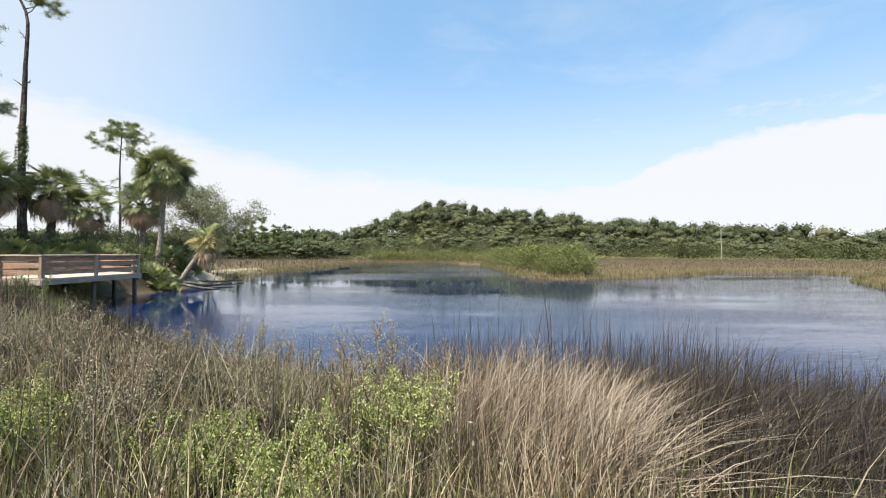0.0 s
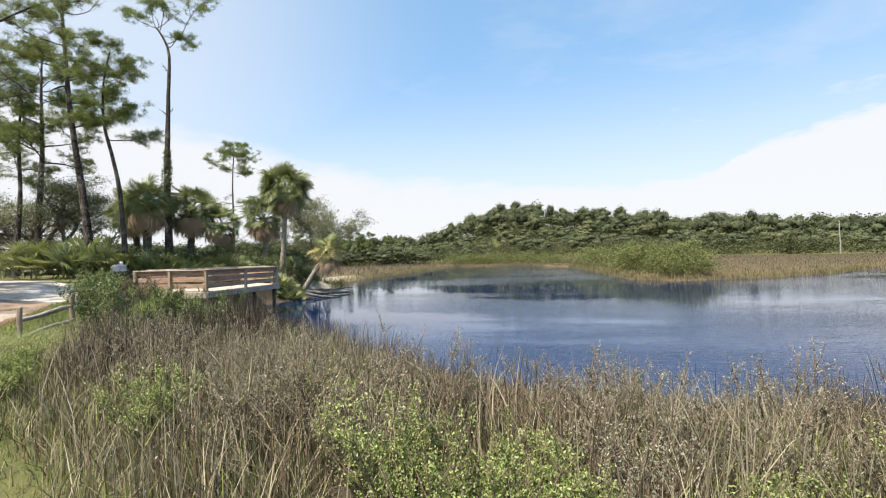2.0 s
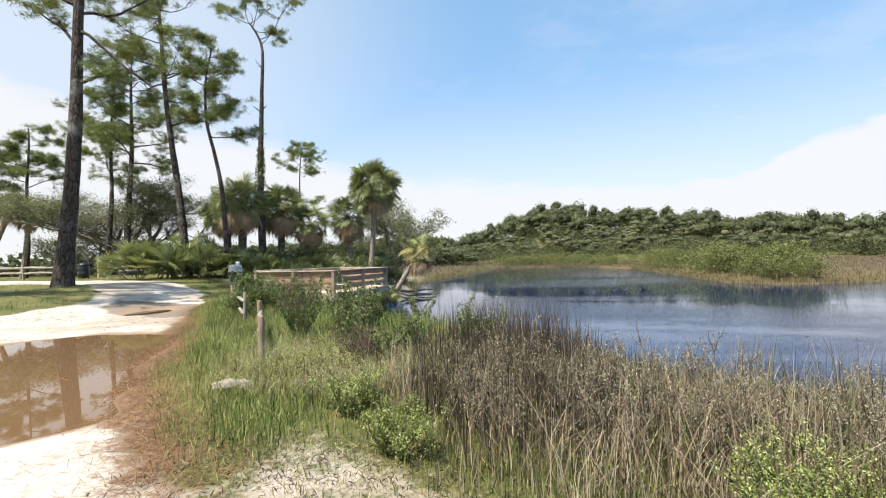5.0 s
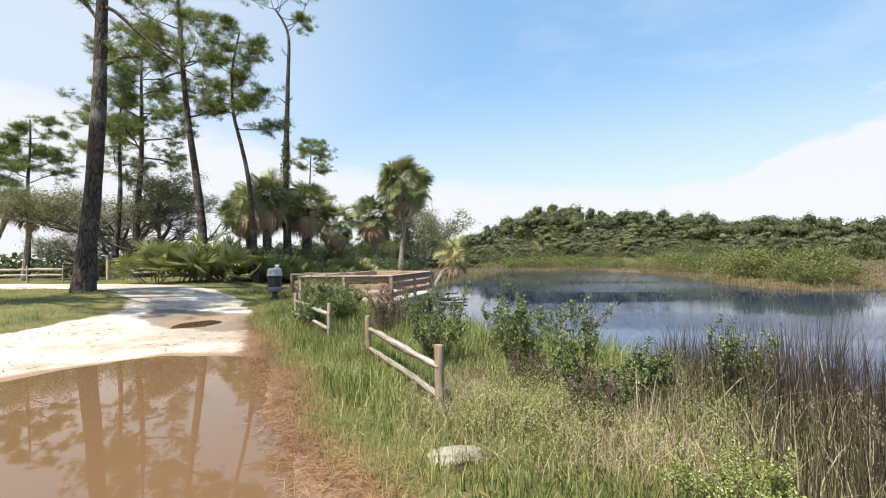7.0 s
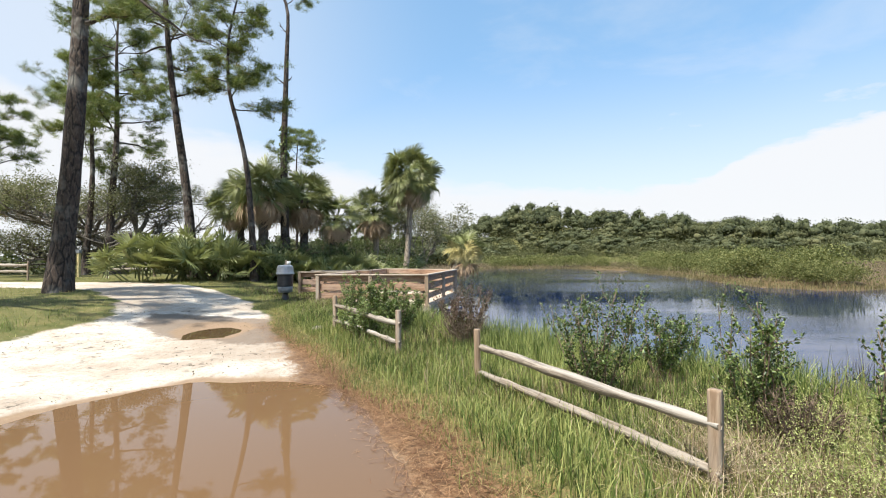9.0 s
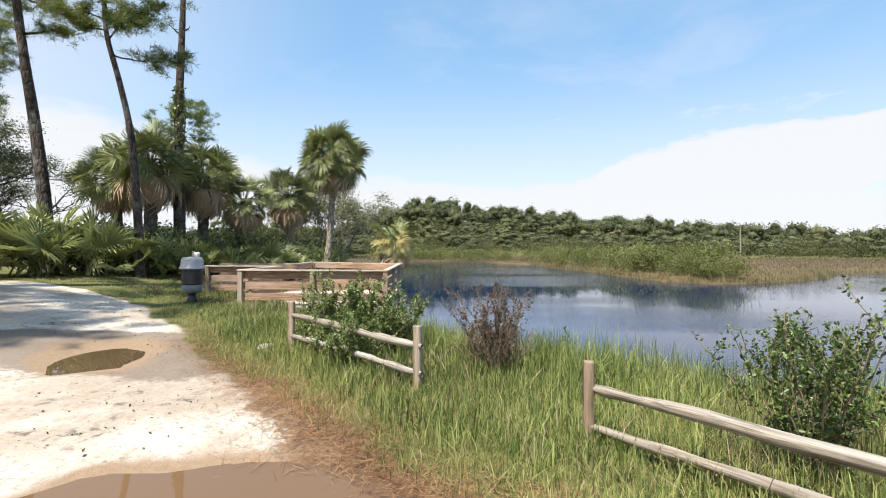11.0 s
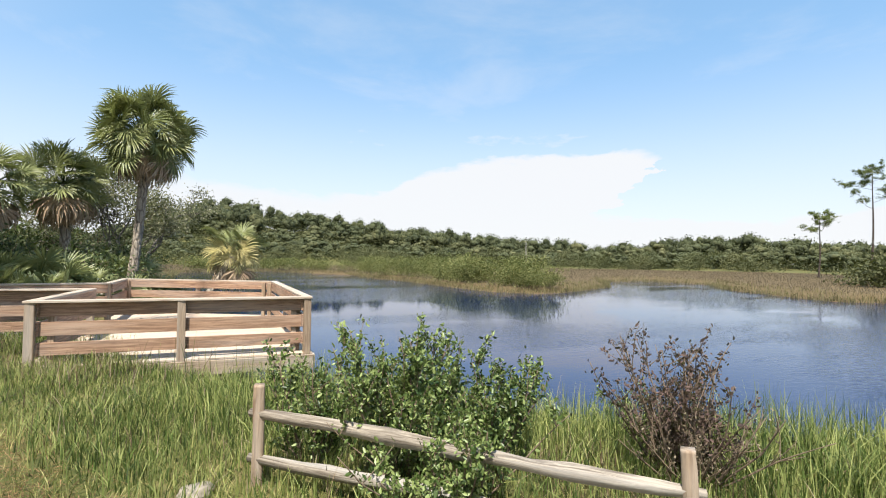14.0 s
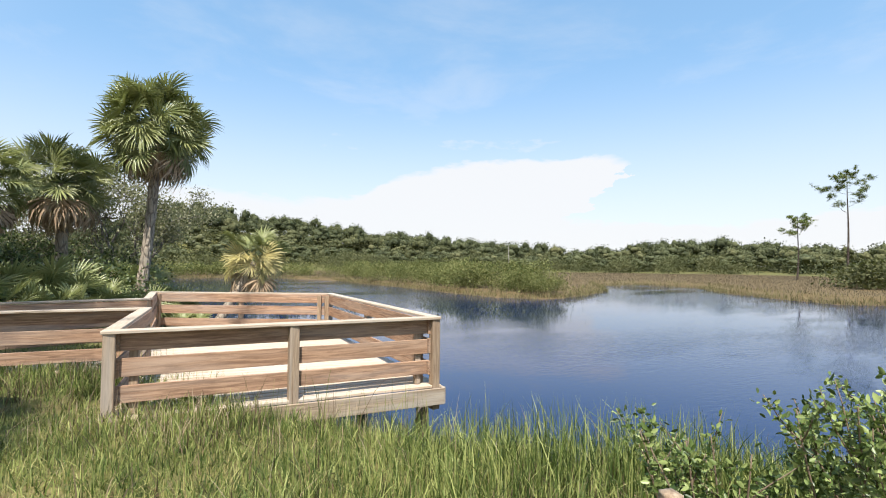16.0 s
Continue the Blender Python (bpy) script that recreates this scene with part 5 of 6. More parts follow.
for k in range(64):
    x, y = weed_rng.uniform(-8.2, 0.2), 0.0
    y = 3.2 + weed_rng.uniform(0, 2.0) + max(0, (-x - 3) * 0.35)
    w = WEEDS[k % 4]
    at = Matrix.Translation((x, y, ground_z(x, y) - 0.04)) @ Matrix.Rotation(weed_rng.uniform(0, 6.28), 4, "Z") @ Matrix.Scale(weed_rng.uniform(0.75, 1.1), 4)
    copy_thing(w, at)


# ---------- grasses and reeds ----------
rng = np.random.default_rng(8)


def veg(x, y):
    """Land between the road and the water."""
    return (inside(SHORE, x, y) < 0.4) & (inside(ROAD, x, y) < -0.5)


def reed_zone(x, y):
    return veg(x, y) * smooth(-9.9, -8.8, x + 0.3 * wave(x, y) - 0.1 * (y - 6)) * smooth(-1.3, -2.2, inside(ROAD, x, y) + 0.3 * wave(x, y, 2))


def green_zone(x, y):
    return veg(x, y) * smooth(-8.9, -10.2, x + 0.4 * wave(x, y) - 0.1 * (y - 6)) * smooth(-24, -20, x)


def clear(x, y):
    """Reeds thin out where a shrub stands."""
    k = np.ones(np.shape(x))
    for a, b, h, w in LIME_SPOTS:
        k = np.minimum(k, 0.05 + 0.95 * smooth(0.35 * w, 0.7 * w, np.hypot(x - a, y - b)))
    return k


def patch(x, y, seed, k=1.0):
    """Uneven cover, 0.25 to 1.75."""
    return np.clip(1 + 1.1 * wave(x * k, y * k, seed), 0.05, 2.0)


def reeds(name, n, mat, label, h0, h1, width, lean, rng, keep, wind=None, seed=0.0, dry_low=1.0):
    x, y = scatter(n, -12, 16, 0.8, 15, lambda x, y: keep(x, y) * clear(x, y) * patch(x, y, seed, 1.3) * 0.7, rng)
    m = len(x)
    h = rng.uniform(h0, h1, m) * (0.55 + 0.45 * patch(x, y, seed + 1, 1.1))
    h *= 0.45 + 0.55 * smooth(-1.0, -3.0, inside(ROAD, x, y))
    h *= 1 - 0.38 * smooth(4.2, 5.6, y) * smooth(-5.2, -3.6, x) * smooth(0.3, -0.5, x)
    h *= 1 - 0.3 * smooth(5.5, 8.5, y) * smooth(-1, -4, x) * (1 - rush_clump(x, y))
    grass_stuff(name, x, y, h, np.abs(rng.normal(0, lean, m)), rng.uniform(0.6, 1.3, m) * width, mat, label, "reeds", rng, wind)


def bent(x, y):
    return smooth(1.3, 0.6, np.hypot((x - 0.85) / 0.75, (y - 3.3) / 0.8))


def rush_clump(x, y):
    return smooth(-9.2, -8.5, x) * smooth(-6.2, -7.4, x) * smooth(4.8, 5.8, y)


def by_water(x, y):
    return np.maximum(smooth(-3.2, -0.6, inside(SHORE, x, y) + wave(x, y, 7)), np.maximum(smooth(0.2, 1.4, x) * smooth(3.4, 4.4, y), rush_clump(x, y)))


reeds("dry_reeds", 210000, REED_TAN, "dry tan reeds and grass on the bank", 0.3, 0.78, 0.009, 0.45, rng, lambda x, y: reed_zone(x, y) * (1 - 0.75 * rush_clump(x, y)) * (1 - 0.45 * bent(x, y)) * (0.03 + 0.97 * smooth(1.9, 0.7, x)), None, 0.0)
reeds("grey_reeds", 210000, REED_GREY, "grey-brown dead stems on the bank", 0.3, 0.8, 0.008, 0.4, rng, lambda x, y: reed_zone(x, y) * (1 - 0.75 * rush_clump(x, y)) * (1 - 0.45 * bent(x, y)) * (0.03 + 0.97 * smooth(1.9, 0.7, x)), None, 3.0)
reeds("dark_rushes", 240000, REED_DARK, "dark brown needle rushes at the water", 0.5, 1.0, 0.008, 0.16, rng, lambda x, y: reed_zone(x, y) * by_water(x, y), None, 6.0)
reeds("green_rushes", 110000, REED_GREEN, "green stems among the dry reeds", 0.26, 0.6, 0.010, 0.35, rng, lambda x, y: reed_zone(x, y) * (0.05 + 0.95 * smooth(2.0, 1.2, x)), None, 9.0)
tus_x, tus_y = [], []
for cx, cy, cr, cn in ((0.15, 3.7, 0.4, 260), (0.4, 3.5, 0.4, 480), (0.65, 3.2, 0.35, 700), (0.85, 2.85, 0.3, 600), (0.4, 4.1, 0.4, 240)):
    tus_x.append(cx + rng.normal(0, cr * 0.5, cn))
    tus_y.append(cy + rng.normal(0, cr * 0.5, cn))
x, y = np.concatenate(tus_x), np.concatenate(tus_y)
grass_stuff("bent_grass", x, y, rng.uniform(0.55, 1.05, len(x)), np.clip(rng.normal(0.6, 0.35, len(x)), 0.05, 1.5), rng.uniform(0.004, 0.009, len(x)), REED_PALE, "long pale grass blown over to one side", "reeds", rng, 0.1)
reeds("bent_rushes", 330000, REED_DARK, "dark brown grass bent low to one side", 0.45, 0.9, 0.008, 0.8, rng, lambda x, y: veg(x, y) * smooth(1.2, 1.9, x) * (1 - 0.3 * bent(x, y)), 0.1, 5.0)
x, y = scatter(7000, 1.4, 9, 2.5, 7, lambda x, y: veg(x, y) * smooth(1.4, 2.2, x) * np.clip(patch(x, y, 5.0, 1.5) - 0.6, 0, 1), rng)
grass_stuff("bent_straw", x, y, rng.uniform(0.45, 0.85, len(x)), np.clip(rng.normal(0.8, 0.3, len(x)), 0.1, 1.5), rng.uniform(0.003, 0.007, len(x)), REED_GREY, "grey-brown straw bent over among dark rushes", "reeds", rng, 0.1)
x, y = scatter(26000, 1.6, 9, 0.8, 3.2, lambda x, y: smooth(3.0, 2.0, y) * patch(x, y, 4) * 0.8, rng)
grass_stuff("green_grass", x, y, rng.uniform(0.2, 0.42, len(x)), np.abs(rng.normal(0, 0.3, len(x))), rng.uniform(0.006, 0.012, len(x)), GRASS, "fresh green grass at the path's edge", "grass", rng)

# dry leaves and seed heads clinging to the stems
x, y = scatter(70000, -11, 10, 1.5, 11, lambda x, y: reed_zone(x, y) * patch(x, y, 12.0, 0.9) * 0.55 * (1 - bent(x, y)) * smooth(1.8, 0.8, x), rng)
c = np.stack([x, y, height(x, y) + rng.uniform(0.12, 0.74, len(x)) * (0.6 + 0.4 * patch(x, y, 1.0, 0.8))], 1)
s = Soup()
s.add(*leaf_quads(c, rng.uniform(0.010, 0.024, len(c)), rng, 0.45))
tagged(new("dry_leaves", s.mesh("dry_leaves", BLOOM_DRY)), "small dry leaves and seed heads on dead stems", "dry leaves", "", "stuff")
# fallen stalks at all angles
m = 260
x, y = rng.uniform(-9, 0.6, m), rng.uniform(3.2, 6.5, m)
k = reed_zone(x, y) > 0.5
x, y = x[k], y[k]
grass_stuff("broken_stalks", x, y, rng.uniform(0.5, 0.9, len(x)), rng.uniform(0.2, 0.9, len(x)), np.full(len(x), 0.007), REED_PALE, "pale broken stalks leaning across the reeds", "stalks", rng)

def creeper_zone(x, y):
    return smooth(1.0, 0.55, np.hypot((x + 10.2) / 2.1, (y - 8.0) / 2.0)) * veg(x, y)


# grass along the fence, the bank and the deck
x, y = scatter(340000, -23, -7, 4, 24, lambda x, y: green_zone(x, y) * smooth(-0.2, -1.0, inside(ROAD, x, y)) * (1 - 0.85 * smooth(-10.6, -9.4, x) * smooth(-2.4, -1.2, inside(ROAD, x, y))) * patch(x, y, 2.0, 1.1) * 0.8, rng)
h = rng.uniform(0.16, 0.56, len(x)) * (0.55 + 0.75 * smooth(-4.5, -1.5, inside(SHORE, x, y))) * (0.65 + 0.35 * patch(x, y, 5.0, 1.4)) * (1 - 0.5 * smooth(15.5, 18, y)) * (1 - 0.55 * creeper_zone(x, y))
grass_stuff("tall_grass", x, y, h, np.abs(rng.normal(0, 0.4, len(x))), rng.uniform(0.006, 0.013, len(x)), GRASS, "tall green grass along the fence and bank", "grass", rng)
x, y = scatter(110000, -24, -6, 6, 24, lambda x, y: green_zone(x, y) * smooth(-2.6, -0.8, inside(SHORE, x, y)) * patch(x, y, 8.0, 1.0) * 0.8, rng)
grass_stuff("bank_rushes", x, y, rng.uniform(0.45, 0.85, len(x)), np.abs(rng.normal(0, 0.2, len(x))), rng.uniform(0.005, 0.011, len(x)), REED_GREEN, "yellow-green rushes at the water's edge", "reeds", rng)
x, y = scatter(16000, -24, -6, 6, 24, lambda x, y: green_zone(x, y) * smooth(-2.8, -1.0, inside(SHORE, x, y)) * patch(x, y, 3.0, 1.2) * 0.8, rng)
grass_stuff("brown_rushes", x, y, rng.uniform(0.4, 0.8, len(x)), np.abs(rng.normal(0, 0.25, len(x))), rng.uniform(0.005, 0.010, len(x)), REED_TAN, "brown dead stems among the bank's rushes", "reeds", rng)
x, y = scatter(115000, -24, -6, 4, 24, lambda x, y: green_zone(x, y) * smooth(-0.6, -1.6, inside(ROAD, x, y)) * (0.25 + 0.75 * smooth(1.0, 1.5, patch(x, y, 8.0, 1.3))), rng)
grass_stuff("straw_grass", x, y, rng.uniform(0.12, 0.36, len(x)), np.abs(rng.normal(0, 0.6, len(x))), rng.uniform(0.005, 0.010, len(x)), REED_TAN, "dry straw-coloured grass among the green", "grass", rng)
x, y = scatter(150000, -36, -7, 3, 27, lambda x, y: (inside(ROAD, x, y) + 0.25 * wave(x, y, 1.0) < -0.05) * (inside(SHORE, x, y) < -1.0) * (x < -6.5) * (0.5 + 0.3 * wave(x, y, 3.3)), rng)
grass_stuff("lawn_grass", x, y, rng.uniform(0.04, 0.14, len(x)), np.abs(rng.normal(0, 0.7, len(x))), rng.uniform(0.005, 0.012, len(x)), LAWN, "short mown green and yellow grass", "grass", rng)

x, y = scatter(300000, -20.5, -6, 3, 19, lambda x, y: smooth(-0.05, -0.3, inside(ROAD, x, y) + 0.2 * wave(x, y, 1.0)) * smooth(-3.6, -1.6, inside(ROAD, x, y)) * (0.55 + 0.3 * wave(x * 1.6, y * 1.6, 6.0)) * (1 - 0.75 * smooth(-10.6, -9.4, x) * smooth(-2.2, -1.0, inside(ROAD, x, y))) * (inside(SHORE, x, y) < -1.0), rng)
grass_stuff("verge_grass", x, y, rng.uniform(0.05, 0.2, len(x)), np.abs(rng.normal(0, 0.7, len(x))), rng.uniform(0.004, 0.010, len(x)), LAWN, "short green and straw-yellow grass on the verge", "grass", rng)

# trailing yellow-green plants and straw on the bank beyond the fence's end
x, y = scatter(110000, -12.6, -8, 5.6, 10.4, lambda x, y: creeper_zone(x, y) * np.clip(patch(x, y, 7.0, 2.2) - 0.35, 0, 1) * smooth(-12.2, -11.2, x), rng)
c = np.stack([x, y, height(x, y) + np.abs(rng.normal(0.06, 0.1, len(x))) + 0.12 * patch(x, y, 7.0, 2.2)], 1)
s = Soup()
s.add(*leaf_quads(c, rng.uniform(0.012, 0.027, len(c)), rng, 0.3, 0.2))
tagged(new("trailing_plants", s.mesh("trailing_plants", LIME_LEAF)), "low yellow-green trailing plants on the bank", "plants", "", "stuff")
x, y = scatter(50000, -12.6, -8, 5.4, 10.4, lambda x, y: creeper_zone(x, y) * np.clip(patch(x, y, 1.0, 2.0) - 0.5, 0, 1) * 0.55, rng)
grass_stuff("fallen_straw", x, y, rng.uniform(0.15, 0.4, len(x)), np.abs(rng.normal(0, 1.2, len(x))), rng.uniform(0.004, 0.008, len(x)), REED_TAN, "pale straw lying over the bank", "grass", rng)

# pine straw on the road's edge, twigs and crumbs on the sand
x, y = scatter(340000, -21, -8, 3, 18, lambda x, y: np.exp(-((inside(ROAD, x, y) + 0.25 * wave(x, y, 1.0) + 0.15) / 0.42) ** 2) * smooth(-9, -11, x) * smooth(-20, -17, x) * 0.9, rng)
m = len(x)
a, L = rng.uniform(0, 6.3, m), rng.uniform(0.07, 0.2, m)
mid = np.stack([x, y, height(x, y) + rng.uniform(0.006, 0.035, m)], 1)
d = np.stack([np.cos(a), np.sin(a), rng.normal(0, 0.12, m)], 1) * L[:, None] / 2
w = np.stack([-np.sin(a), np.cos(a), np.zeros(m)], 1) * 0.0016
v = np.stack([mid - d - w, mid - d + w, mid + d + w, mid + d - w], 1).reshape(-1, 3)
tagged(new("pine_straw", mesh_of("pine_straw", v, [np.arange(4 * m).reshape(-1, 4)], STRAW)), "rusty fallen pine needles along the road's edge", "pine straw", "", "stuff")
x, y = scatter(90000, -10.6, -2, 0.6, 5.5, lambda x, y: smooth(0.5, -0.1, inside(ROAD, x, y)) * smooth(-2.6, -1.2, inside(ROAD, x, y)) * np.clip(patch(x, y, 6.1, 1.6) - 0.25, 0, 1) * 0.8, rng)
c = np.stack([x, y, height(x, y) + rng.uniform(0.003, 0.03, len(x))], 1)
s = Soup()
s.add(*leaf_quads(c, rng.uniform(0.015, 0.07, len(c)), rng, 0.16, 0.0))
tagged(new("leaf_litter", s.mesh("leaf_litter", REED_TAN)), "tan straw and leaf litter over the sandy verge", "litter", "", "stuff")
x, y = scatter(16000, -24, -8, 2, 20, lambda x, y: (inside(ROAD, x, y) > 0.2) * (inside(PUDDLE, x, y) < -0.1) * smooth(0.9, 1.5, patch(x, y, 4.4, 1.2)), rng)
c = np.stack([x, y, height(x, y) + 0.004], 1)
s = Soup()
s.add(*leaf_quads(c, rng.uniform(0.008, 0.04, len(c)), rng, 0.6, 0.0))
tagged(new("road_crumbs", s.mesh("road_crumbs", RED_LEAF)), "dark bark crumbs and leaf bits on the sand", "debris", "", "stuff")


def stone(x, y, r, seed):
    bm = bmesh.new()
    bmesh.ops.create_icosphere(bm, subdivisions=3, radius=1.0)
    for v in bm.verts:
        n = noise.noise(v.co * 1.4 + Vector((seed, 0, 0))) * 0.3 + noise.noise(v.co * 4.0) * 0.06
        v.co = Vector((v.co.x * r[0], v.co.y * r[1], v.co.z * r[2])) * (1 + n)
    me = bpy.data.meshes.new("stone")
    bm.to_mesh(me)
    bm.free()
    me.materials.append(STONE)
    tagged(new("stone", me), "pale rounded stone lying in the grass", "stone").matrix_basis = pose(x, y, ground_z(x, y) + r[2] * 0.35, 0, 0, 20 * seed)


stone(-11.3, 6.7, (0.24, 0.13, 0.07), 1)
stone(-17.1, 14.45, (0.13, 0.10, 0.07), 2)


# ---------- lawn side: fence, marker post, bin ----------
def far_fence(pts, label):
    posts = [(x, y, ground_z(x, y) + 0.95) for x, y in pts]
    fence("split_rail_fence", posts, [(k, k + 1, (0.2, 0.52)) for k in range(len(posts) - 1)], label, 0.065)


far_fence([(-35.7, 24.6), (-38.0, 24.6), (-40.4, 24.5), (-42.8, 24.4), (-45.2, 24.3)], "grey split rail fence along the lawn")
far_fence([(-34.6, 28.0), (-32.2, 28.6)], "short run of split rail fence beside the palmettos")


def marker_post(x, y):
    g = ground_z(x, y)
    t = thing("marker_post", "faded yellow wooden post with a small box on top", "post", pose(x, y, g))
    child("post", box_mesh("post", 0.14, 0.14, 1.45, YELLOW, 0.01), t, "", pose(0, 0, -0.1))
    child("box", box_mesh("box", 0.24, 0.2, 0.2, BIN_GREY, 0.012), t, "small grey box", pose(0, 0, 1.35))


marker_post(-36.9, 28.6)


def barrel(x, y):
    g = ground_z(x, y)
    t = thing("litter_barrel", "dark round litter barrel standing on the lawn", "litter bin", pose(x, y, g))
    child("body", lathe("body", [(0.0, 0.0), (0.28, 0.0), (0.29, 0.03), (0.3, 0.3), (0.31, 0.32), (0.3, 0.34), (0.3, 0.6), (0.31, 0.62), (0.3, 0.64), (0.3, 0.86)], BIN_BLACK), t)
    child("lid", lathe("lid", [(0.32, 0.84), (0.32, 0.88), (0.25, 0.98), (0.0, 1.02)], BIN_BLACK), t, "domed dark lid")


barrel(-35.9, 26.6)


# ---------- driftwood by the leaning palm, dead trunk in the marsh ----------
def log(x, y, z, L, r, rz, ry, seed, label):
    rng = np.random.default_rng(seed)
    n = 12
    xs = np.linspace(0, L, n)
    p = np.stack([xs, 0.06 * np.sin(xs * 2 + seed), 0.05 * np.cos(xs * 1.7)], 1)
    s = Soup()
    s.add(*tube_arrays(p, r * np.linspace(1, 0.4, n), 8, 0.12, seed))
    for k in range(4):
        s.add(*tube_arrays(limb_path(p[0 if k < 3 else 6], rng.normal(size=3), L * 0.22, rng, 5), np.linspace(r * 0.4, 0.01, 5), 5))
    tagged(new("driftwood_log", s.mesh("driftwood_log", OAK_BARK, True)), label, "log").matrix_basis = pose(x, y, z, 0, ry, rz)


log(-17.2, 31.0, -0.45, 3.2, 0.13, 20, 10, 1, "grey fallen log sloping into the water")
log(-17.6, 33.2, -0.6, 3.6, 0.11, 35, 5, 2, "bleached driftwood log on the muddy bank")
log(-18.2, 36.5, -0.7, 4.2, 0.10, 60, 2, 3, "bleached driftwood log on the sandy bank")
s = Soup()
s.add(*tube_arrays([(0, 0, 0), (0.1, 0, 3), (-0.05, 0, 6), (0, 0, 8.6)], [0.16, 0.13, 0.1, 0.05], 8, 0.05, 2))
tagged(new("dead_trunk", s.mesh("dead_trunk", CONCRETE, True)), "bare bleached tree trunk standing in the marsh", "dead tree").matrix_basis = pose(79, 126, ground_z(79, 126) - 0.2)

# far marsh
x, y = scatter(150000, 10, 140, 20, 150, lambda x, y: (inside(SHORE, x, y) < 0.3) & (inside(SHORE, x, y) > -75), rng)
grass_stuff("marsh_grass", x, y, rng.uniform(0.16, 0.42, len(x)), np.abs(rng.normal(0, 0.5, len(x))), rng.uniform(0.015, 0.038, len(x)), MARSH, "brown marsh grass across the pond", "marsh grass", rng, None, -0.05)
x, y = scatter(18000, -60, 12, 38, 150, lambda x, y: (inside(SHORE, x, y) < 0.3) & (inside(BEACH, x, y) < 0), rng)
grass_stuff("marsh_grass", x, y, rng.uniform(0.3, 0.8, len(x)), np.abs(rng.normal(0, 0.4, len(x))), rng.uniform(0.04, 0.10, len(x)), MARSH, "olive brown marsh grass on the far bank", "marsh grass", rng, None, -0.05)


# ---------- woods ----------
def ball():
    bm = bmesh.new()
    bmesh.ops.create_icosphere(bm, subdivisions=2, radius=1.0)
    v = np.array([tuple(a.co) for a in bm.verts])
    t = np.array([[a.index for a in f.verts] for f in bm.faces])
    bm.free()
    return v, t


BALL, BALL_T = ball()


def crowns(name, xs, ys, hs, ws, mat, label, category, rng, per=130, leaf=0.09, kind="stuff", skirt=0.22, core=True):
    """Many crowns of leaf clumps with gaps and lobes, as one mass."""
    so = Soup()
    for x, y, h, w in zip(xs, ys, hs, ws):
        g = ground_z(x, y)
        k = 11
        way = rng.normal(size=(k, 3))
        way[:, 2] = np.where(way[:, 2] < -0.5, -way[:, 2], way[:, 2])
        way /= np.linalg.norm(way, axis=1)[:, None]
        lobes = way * np.array([w * 0.31, w * 0.31, h * 0.32]) * rng.uniform(0.7, 1.08, (k, 1)) + np.array([x, y, g + h * 0.49])
        rad = np.array([w * 0.2, w * 0.2, h * 0.19])
        c = lobes[rng.integers(0, k, per)]
        d = rng.normal(size=(per, 3))
        d /= np.linalg.norm(d, axis=1)[:, None]
        c = c + d * rad * rng.uniform(0.72, 1.22, (per, 1))
        low = rng.uniform(size=per) < skirt
        c[low, 2] = g + rng.uniform(0.03, 0.6, low.sum()) * h
        c[low, :2] = np.array([x, y]) + rng.normal(size=(low.sum(), 2)) * w * 0.3
        v, q = leaf_quads(c, rng.uniform(0.6, 1.7, per) * leaf * (h + w), rng, 0.9, 0.0)
        so.add(v, q)
        if core:
            for lb in lobes[:9]:
                so.add(lb + BALL * rad * rng.uniform(0.42, 0.8, (len(BALL), 1)), None, BALL_T)
    return tagged(new(name, so.mesh(name, mat)), label, category, "", kind)


rng = np.random.default_rng(31)
# a fringe of rushes along the far shore
bx, by = [], []
for (ax, ay), (ex, ey) in zip(SHORE, SHORE[1:]):
    if min(ay, ey) > 36 or min(ax, ex) > 27:
        L = math.hypot(ex - ax, ey - ay)
        m = int(L * 160)
        f, o = rng.uniform(0, 1, m), rng.normal(-0.7, 0.9, m)
        bx.append(ax + (ex - ax) * f - (ey - ay) / L * o)
        by.append(ay + (ey - ay) * f + (ex - ax) / L * o)
x, y = np.concatenate(bx), np.concatenate(by)
k = inside(SHORE, x, y) < 0.5
x, y = x[k], y[k]
grass_stuff("shore_rushes", x, y, rng.uniform(0.25, 0.62, len(x)), np.abs(rng.normal(0, 0.35, len(x))), rng.uniform(0.02, 0.05, len(x)), SHORE_GRASS, "yellow-green and brown rushes fringing the far shore", "reeds", rng)


def polar(n, h0, h1, r0, r1):
    hd, r = np.radians(rng.uniform(h0, h1, n)), rng.uniform(r0, r1, n)
    return -9 + r * np.sin(hd), 7 + r * np.cos(hd)


x, y = polar(470, -42, 90, 215, 300)
crowns("far_woods", x, y, rng.uniform(7.5, 14.0, len(x)), rng.uniform(9, 15, len(x)), FAR_LEAF, "dark green coastal woods on the far rise", "woods", rng, 620, 0.020)
x, y = polar(190, -42, 90, 205, 290)
crowns("far_woods", x, y, rng.uniform(7, 12.0, len(x)), rng.uniform(9, 13, len(x)), FAR_LEAF_B, "lighter green trees among the far woods", "woods", rng, 600, 0.020)
x, y = polar(380, -14, 62, 145, 250)
crowns("far_scrub", x, y, rng.uniform(3, 6.5, len(x)), rng.uniform(6, 10, len(x)), FAR_LEAF_B, "lighter green scrub below the woods", "woods", rng, 420, 0.026, core=False, skirt=0.4)
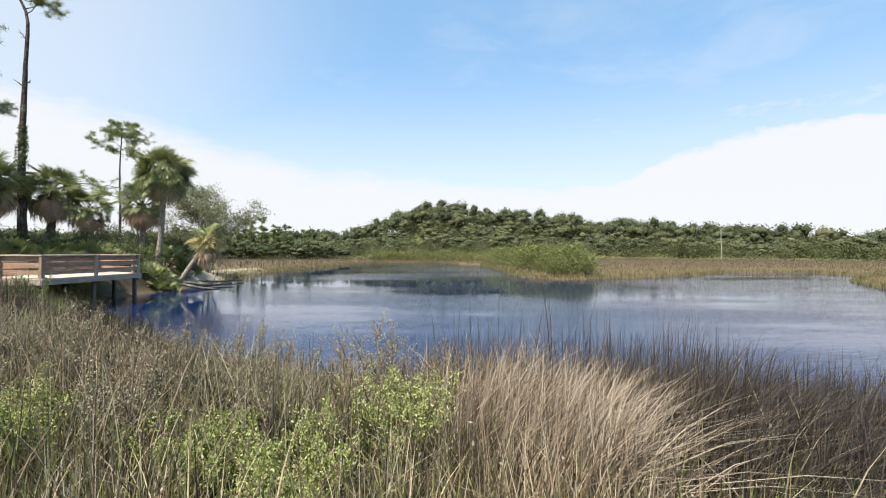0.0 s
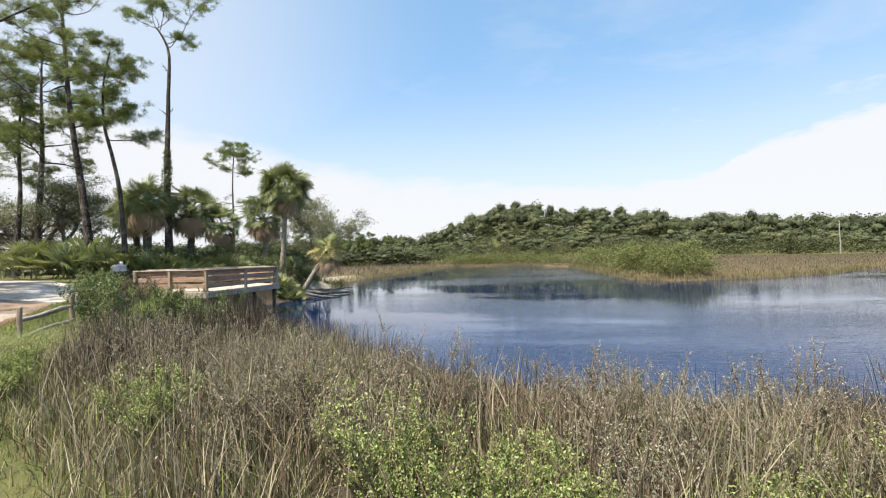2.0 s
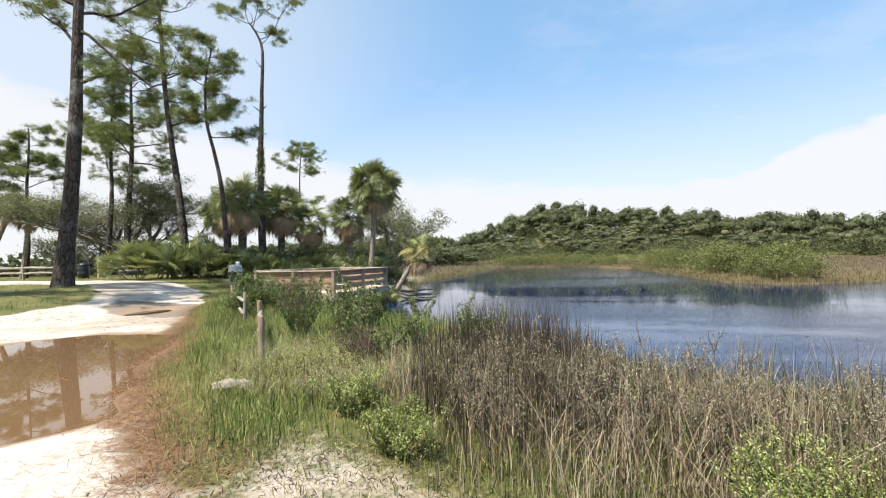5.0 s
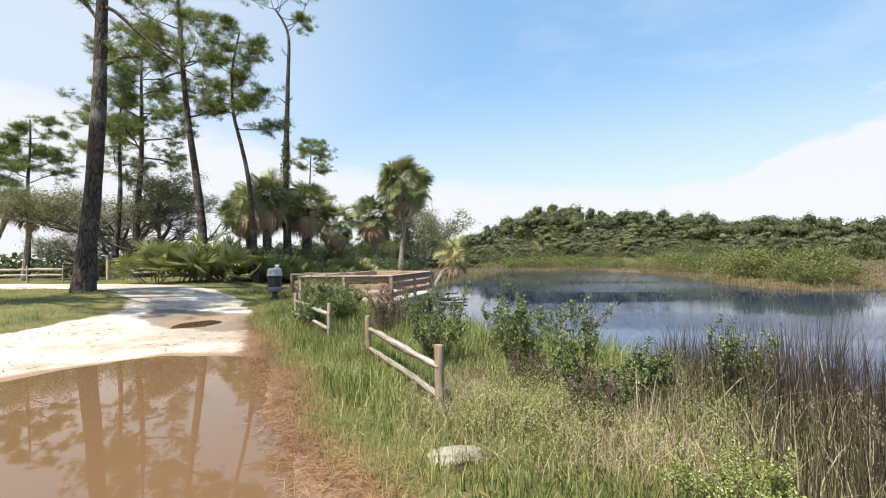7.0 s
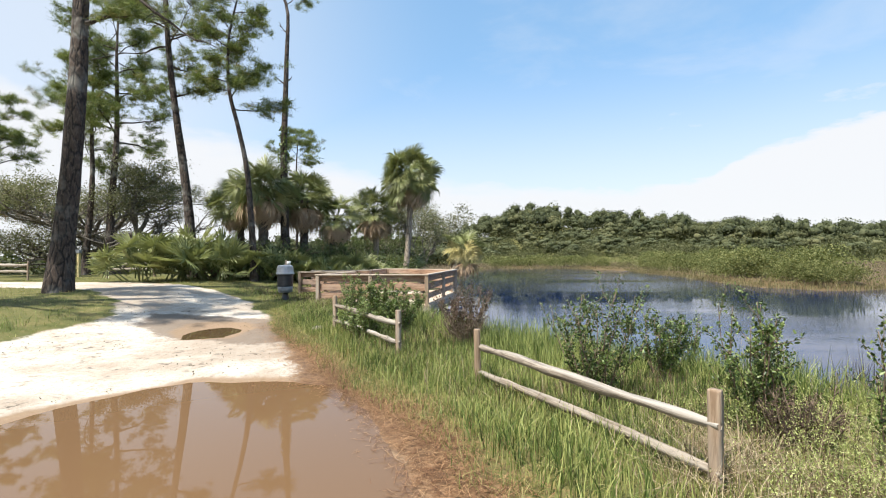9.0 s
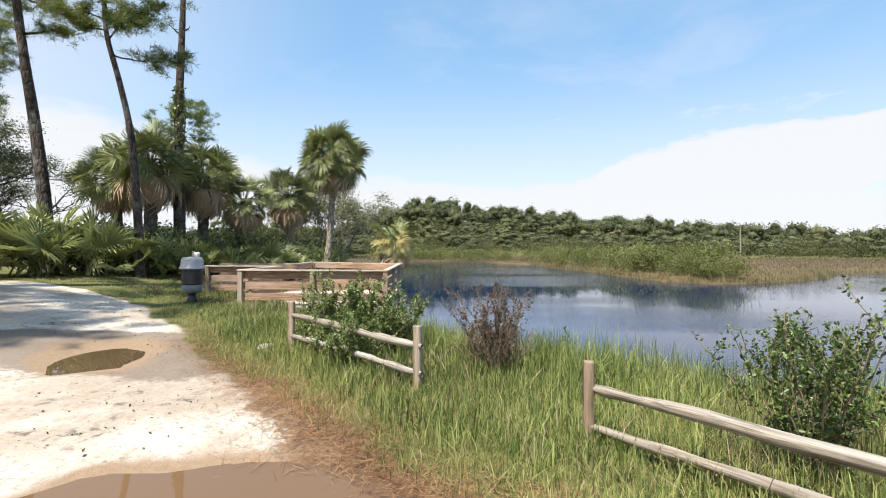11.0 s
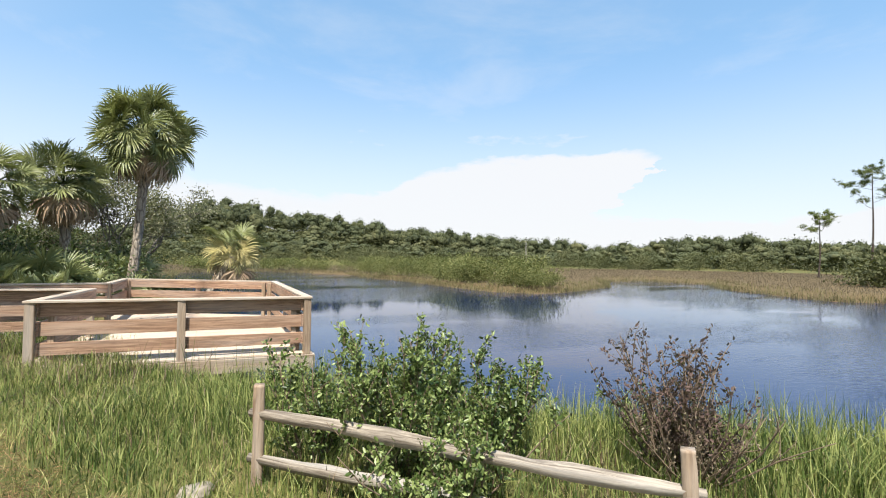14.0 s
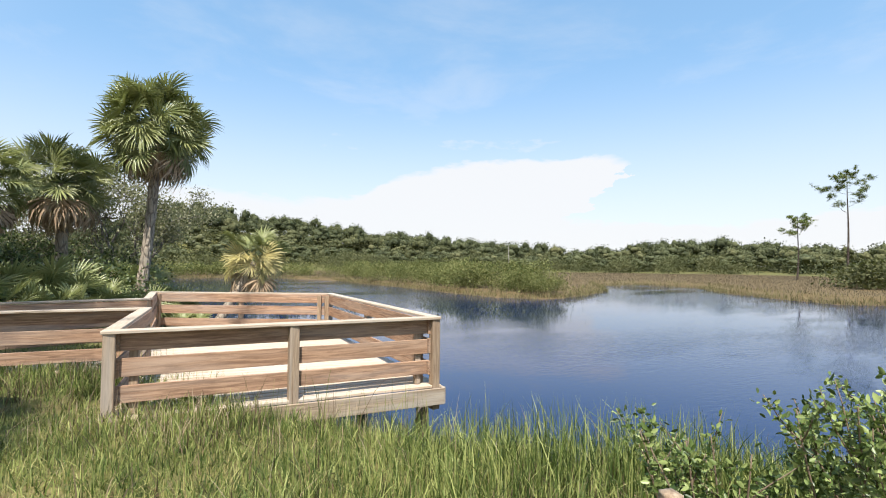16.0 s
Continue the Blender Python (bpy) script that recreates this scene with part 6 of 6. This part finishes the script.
x, y = polar(90, -27, -7, 112, 150)
crowns("far_trees", x, y, rng.uniform(3.2, 5.8, len(x)), rng.uniform(5, 8, len(x)), FAR_LEAF, "grey-green trees beyond the far bank", "woods", rng, 500, 0.024)
x, y = polar(110, -95, -30, 62, 95)
crowns("far_trees", x, y, rng.uniform(2.5, 4.5, len(x)), rng.uniform(4, 7, len(x)), FAR_LEAF, "low dark hedge of scrub beyond the lawn", "woods", rng, 300, 0.04, core=False, skirt=0.4)
x, y = polar(46, 66, 82, 62, 80)
crowns("shore_scrub", x, y, rng.uniform(2.2, 4.2, len(x)), rng.uniform(3, 5, len(x)), FAR_LEAF_B, "palmetto and scrub on the far bank", "woods", rng, 360, 0.035, core=False, skirt=0.4)
x, y = polar(170, -14, 75, 165, 222)
crowns("far_woods", x, y, rng.uniform(4.0, 7.0, len(x)), rng.uniform(7, 11, len(x)), FAR_LEAF, "dark green trees scattered through the far scrub", "woods", rng, 480, 0.021, skirt=0.35)
x, y = polar(120, -14, 75, 175, 230)
crowns("far_woods", x, y, rng.uniform(4.5, 7.5, len(x)), rng.uniform(7, 11, len(x)), FAR_LEAF_B, "lighter green trees scattered through the far scrub", "woods", rng, 480, 0.021, skirt=0.35)
# willow scrub on the spit and along the shore behind it
for k in range(64):
    f = k / 63
    yy = 44.9 + 56 * f ** 1.4
    xx = 10.9 + 0.9 * (k < 8) + rng.uniform(-0.4, 3.5 + 9 * f)
    h = rng.uniform(1.8, 3.4) * (0.8 if k < 5 else 1)
    crowns("willow_bush", [xx], [yy], [h], [h * 1.35], ISLE_LEAF, "yellow-green willow bush on the marshy spit", "bush", rng, 1500, 0.017, "", 0.45, False)
for k in range(26):
    f = k / 25
    xx, yy = 9.5 - 24 * f, 99 + 14 * math.sin(f * 2.4) + rng.uniform(0.5, 7)
    h = rng.uniform(1.5, 3.0)
    crowns("willow_bush", [xx], [yy], [h], [h * 1.6], ISLE_LEAF, "low olive bush along the far bank", "bush", rng, 700, 0.026, "", 0.45, False)
